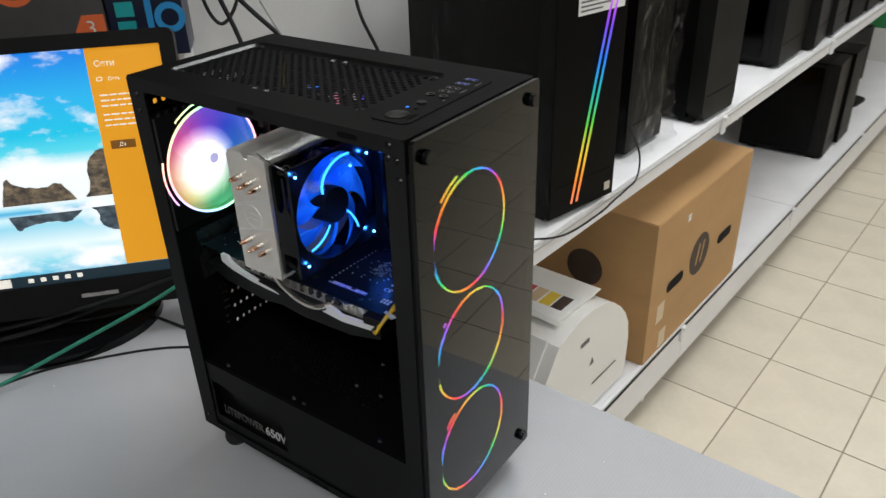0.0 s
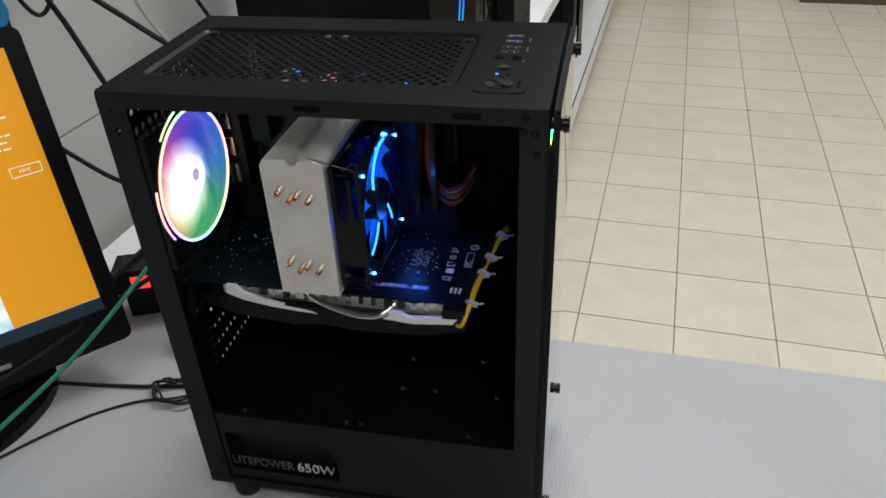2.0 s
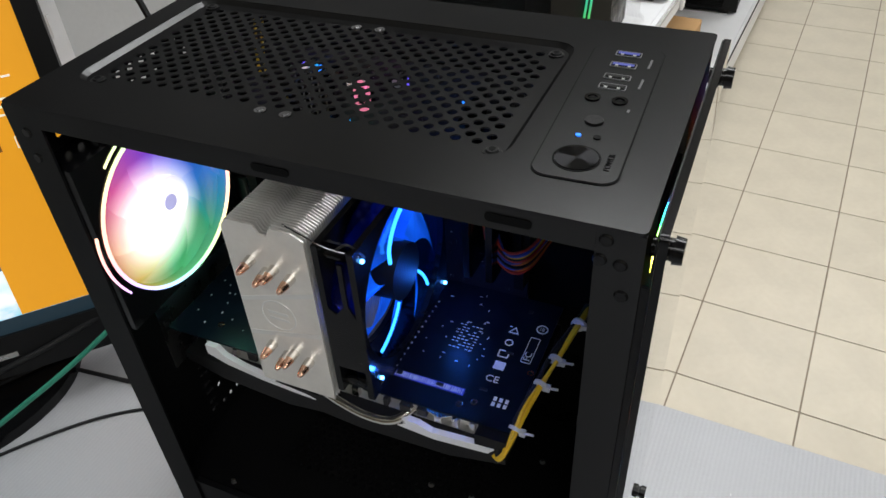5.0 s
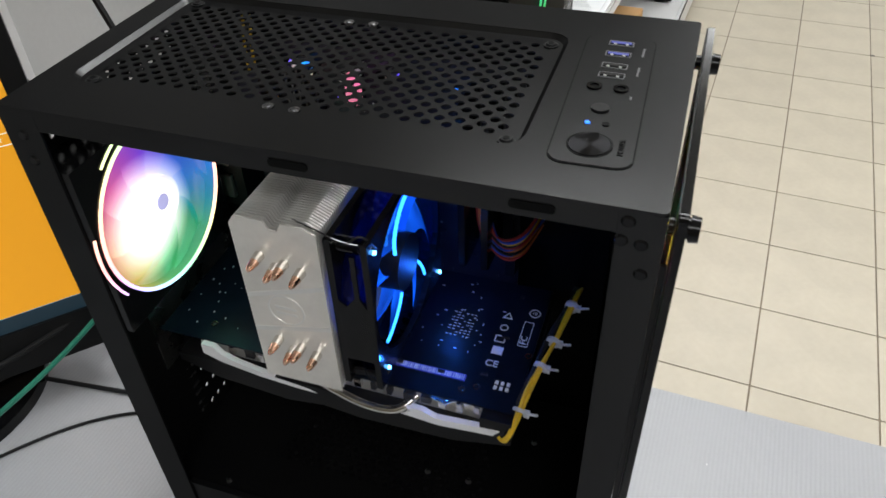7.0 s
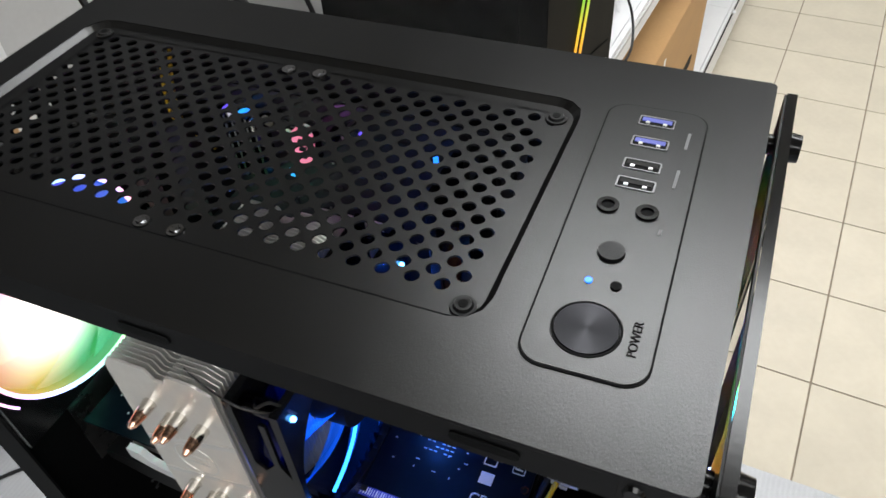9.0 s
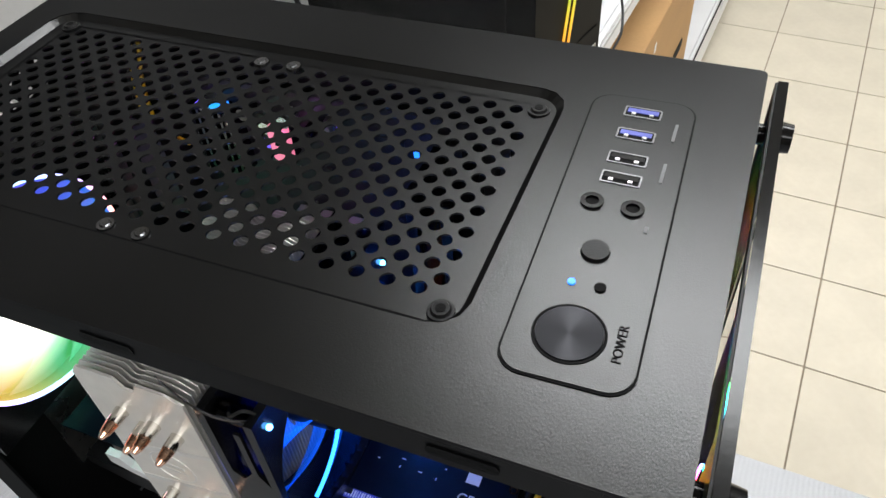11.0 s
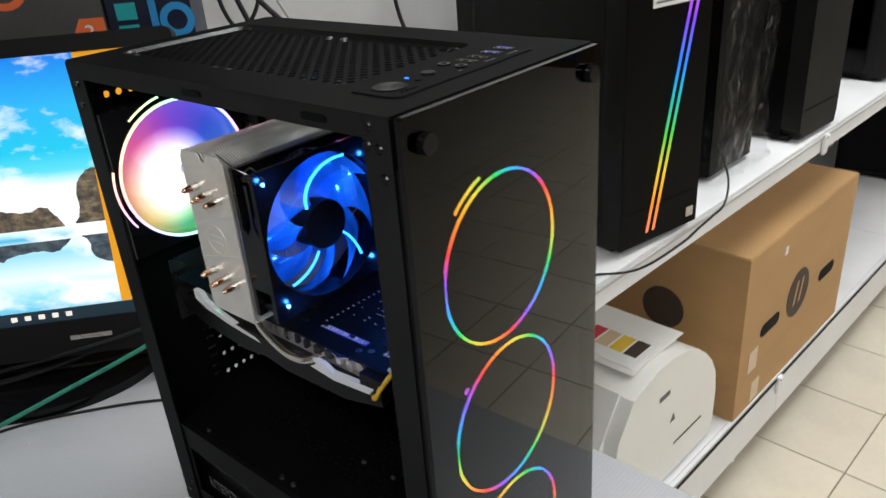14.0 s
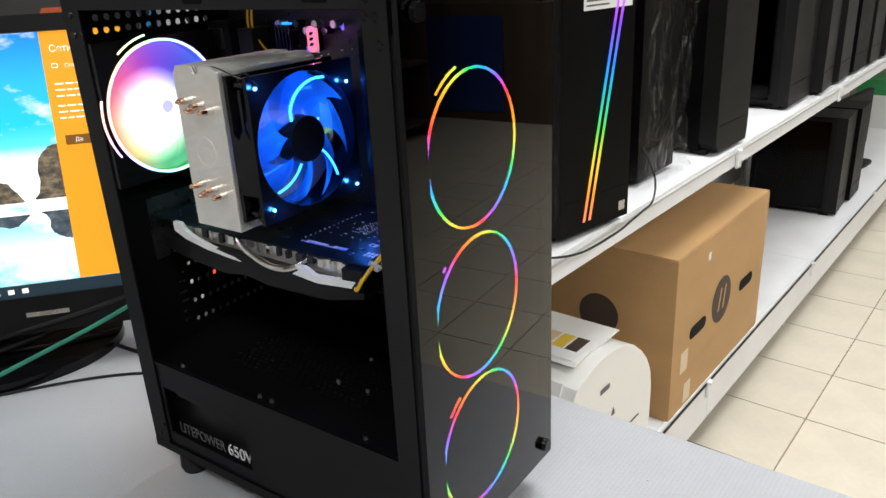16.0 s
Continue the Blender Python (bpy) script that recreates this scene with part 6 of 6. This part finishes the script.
def build_part_boxes():
    """Retail cartons stacked behind the monitor."""
    az = math.degrees(math.atan2(R_.y, R_.x))
    base = TR - R_ * 0.30 - N_ * 0.17
    for i, (off, w, d, z0, h, m, name) in enumerate(((0.04, 0.52, 0.14, 0.0, 0.395, CARDBOARD, "storage_carton"), (0.105, 0.21, 0.10, 0.397, 0.23, BOX_GREY, "processor_carton"), (0.272, 0.115, 0.10, 0.397, 0.25, BOX_NAVY, "processor_carton"))):
        e = thing(name, ("plain brown carton behind the monitor", "grey processor carton with an orange corner", "dark blue processor carton with teal print")[i], "box", pose(base.x + R_.x * off, base.y + R_.y * off, z0, 0, 0, az))
        part("carton_body", boxes(((-w / 2, -d / 2, 0), (w / 2, d / 2, h))), m, e, bevel=0.002)
        y = -d / 2 - 0.0006
        if i == 1:
            part("white_band", boxes(((-w / 2 + 0.001, y, 0.002), (w / 2 - 0.001, -d / 2 - 0.0001, 0.034))), PAPER, e)
            part("band_bar", boxes(((-w / 2 + 0.02, y - 0.0006, 0.008), (-w / 2 + 0.07, y - 0.0002, 0.018))), PRINT_GREY, e)
            part("orange_corner", prism(B(), [(w / 2 - 0.055, 0.036), (w / 2 - 0.002, 0.036), (w / 2 - 0.002, 0.072), (w / 2 - 0.035, 0.072)], y, -d / 2 - 0.0001, XZ), BOX_ORANGE, e)
            text("3", 0.032, PRINT_WHITE, e, pose(w / 2 - 0.032, y - 0.0004, 0.041, 90, 0, 0), "model_number", 0.0003)
            part("ring_mark", frame_prism(B(), circle(0.034, 40), circle(0.024, 40), y, -d / 2 - 0.0001, XZ), BOX_ORANGE, e, loc=(-0.02, 0, 0.125))
        if i == 2:
            for k in range(4):
                part("print_bar", boxes(((-w / 2 + 0.012, y, 0.035 + k * 0.03), (-w / 2 + 0.040, -d / 2 - 0.0001, 0.058 + k * 0.03))), BOX_TEAL, e)
            part("print_bar", boxes(((0.0, y, 0.035), (0.010, -d / 2 - 0.0001, 0.115))), BOX_BLUEINK, e)
            part("print_curve", frame_prism(B(), circle(0.024, 30), circle(0.014, 30), y, -d / 2 - 0.0001, XZ), BOX_BLUEINK, e, loc=(0.036, 0, 0.060))


build_part_boxes()


def lead(name, label, mat_, r, pts):
    e = thing(name, label, "cable", pose(*pts[0]))
    o = Vector(pts[0])
    part("lead", tube(B(), [tuple(Vector(p) - o) for p in pts], r, 8, 8), mat_, e, smooth=True)
    return e


def build_leads():
    lead("network_cable", "green network cable curving over the table", CABLE_GREEN, 0.0030, [(-0.18, 0.36, 0.17), (-0.20, 0.25, 0.13), (-0.235, 0.12, 0.085), (-0.29, 0.0, 0.045), (-0.34, -0.12, 0.012), (-0.36, -0.26, 0.003), (-0.36, -0.42, 0.003)])
    lead("video_cable", "thick black cable running towards the monitor", CABLE_BLACK, 0.0042, [(-0.14, 0.42, 0.20), (-0.20, 0.30, 0.155), (-0.27, 0.17, 0.11), (-0.36, 0.05, 0.075), (-0.47, -0.07, 0.05), (-0.58, -0.2, 0.01)])
    lead("video_cable", "thick black cable running towards the monitor", CABLE_BLACK, 0.0036, [(-0.13, 0.36, 0.14), (-0.21, 0.24, 0.11), (-0.30, 0.10, 0.075), (-0.42, -0.02, 0.04), (-0.55, -0.12, 0.006)])
    lead("thin_lead", "thin black lead lying on the table", CABLE_BLACK, 0.0019, [(-0.12, 0.135, 0.002), (-0.17, 0.13, 0.002), (-0.23, 0.09, 0.002), (-0.29, 0.02, 0.002), (-0.34, -0.06, 0.002), (-0.36, -0.16, 0.002), (-0.34, -0.34, 0.002)])
    lead("thin_lead", "black lead lying on the table", CABLE_BLACK, 0.0028, [(-0.10, 0.17, 0.003), (-0.18, 0.155, 0.003), (-0.27, 0.145, 0.003), (-0.36, 0.13, 0.012)])
    lead("video_cable", "thick black cable lying round the monitor base", CABLE_BLACK, 0.0045, [(-0.15, 0.40, 0.16), (-0.24, 0.28, 0.12), (-0.34, 0.12, 0.05), (-0.42, -0.02, 0.022), (-0.52, -0.14, 0.018), (-0.66, -0.22, 0.006)])
    lead("thin_lead", "thin black lead lying on the monitor base", CABLE_BLACK, 0.0024, [(-0.32, 0.16, 0.018), (-0.38, 0.06, 0.018), (-0.46, -0.02, 0.018), (-0.52, -0.12, 0.012), (-0.56, -0.24, 0.004)])
    e = thing("lead_coil", "small knot of black lead beside the case", "cable", pose(-0.13, 0.15, 0))
    rng = random.Random(6)
    for k in range(3):
        pts = []
        for i in range(10):
            a = 2 * math.pi * i / 9 + k
            pts.append((0.033 * math.cos(a) + rng.uniform(-0.006, 0.006), 0.020 * math.sin(a) + rng.uniform(-0.006, 0.006), 0.004 + 0.003 * k + 0.002 * rng.random()))
        part("loop", tube(B(), pts, 0.0019, 7, 6), CABLE_BLACK, e, smooth=True)
    # leads hanging in front of the boarding
    lead("hanging_lead", "black lead hanging down the wall boarding", CABLE_BLACK, 0.0042, [(-0.40, 0.42, 1.0), (-0.395, 0.41, 0.75), (-0.40, 0.425, 0.55), (-0.36, 0.45, 0.40), (-0.30, 0.44, 0.27), (-0.22, 0.42, 0.12), (-0.2, 0.40, 0.02)])
    lead("hanging_lead", "black lead hanging down the wall boarding", CABLE_BLACK, 0.0042, [(-0.43, 0.36, 1.0), (-0.42, 0.38, 0.72), (-0.36, 0.42, 0.52), (-0.26, 0.47, 0.40), (-0.16, 0.52, 0.30), (-0.10, 0.52, 0.2), (-0.1, 0.5, 0.0)])
    lead("hanging_lead", "black lead looped in front of the wall boarding", CABLE_BLACK, 0.0034, [(-0.42, 0.47, 1.0), (-0.41, 0.46, 0.70), (-0.42, 0.43, 0.50), (-0.40, 0.45, 0.42), (-0.38, 0.49, 0.50), (-0.39, 0.50, 0.72), (-0.40, 0.5, 1.0)])
    lead("hanging_lead", "black lead hanging beside the wall post", CABLE_BLACK, 0.0036, [(-0.46, 0.31, 1.0), (-0.455, 0.30, 0.72), (-0.44, 0.305, 0.50), (-0.40, 0.33, 0.33), (-0.33, 0.37, 0.22), (-0.25, 0.36, 0.20), (-0.18, 0.34, 0.24)])
    lead("hanging_lead", "black lead hanging behind the wrapped case", CABLE_BLACK, 0.0036, [(-0.30, 0.70, 1.0), (-0.30, 0.69, 0.62), (-0.32, 0.72, 0.42), (-0.28, 0.74, 0.30), (-0.2, 0.72, 0.12)])
    lead("grey_lead", "thin light grey lead hanging slantwise", PANEL_WHITE, 0.0022, [(-0.20, 0.30, 0.62), (-0.20, 0.40, 0.44), (-0.20, 0.47, 0.36), (-0.20, 0.55, 0.27), (-0.2, 0.6, 0.06)])
    # power strip with a lit red switch
    e = thing("power_strip", "black power strip with a lit red rocker switch", "power strip", pose(-0.275, 0.325, 0.0, 0, 0, 20))
    part("strip_body", boxes(((-0.03, -0.025, 0.045), (0.13, 0.025, 0.085))), BLACK_PLASTIC, e, bevel=0.004)
    part("switch", boxes(((-0.004, -0.028, 0.055), (0.022, -0.0252, 0.075))), RED_SWITCH, e, "lit red rocker switch")
    part("strip_foot", boxes(((-0.02, -0.02, 0.0), (0.12, 0.02, 0.045))), BLACK_PLASTIC, e)
    e = thing("power_adapter", "small white adapter on the table", "adapter", pose(-0.15, 0.27, 0.0, 0, 0, 25))
    part("adapter_body", boxes(((-0.03, -0.02, 0), (0.03, 0.02, 0.045))), WHITE_PLASTIC, e, bevel=0.004)
    part("adapter_label", boxes(((-0.02, -0.0208, 0.012), (0.005, -0.0202, 0.03))), PRINT_GREY, e)


build_leads()
build_side_board()
build_floor()
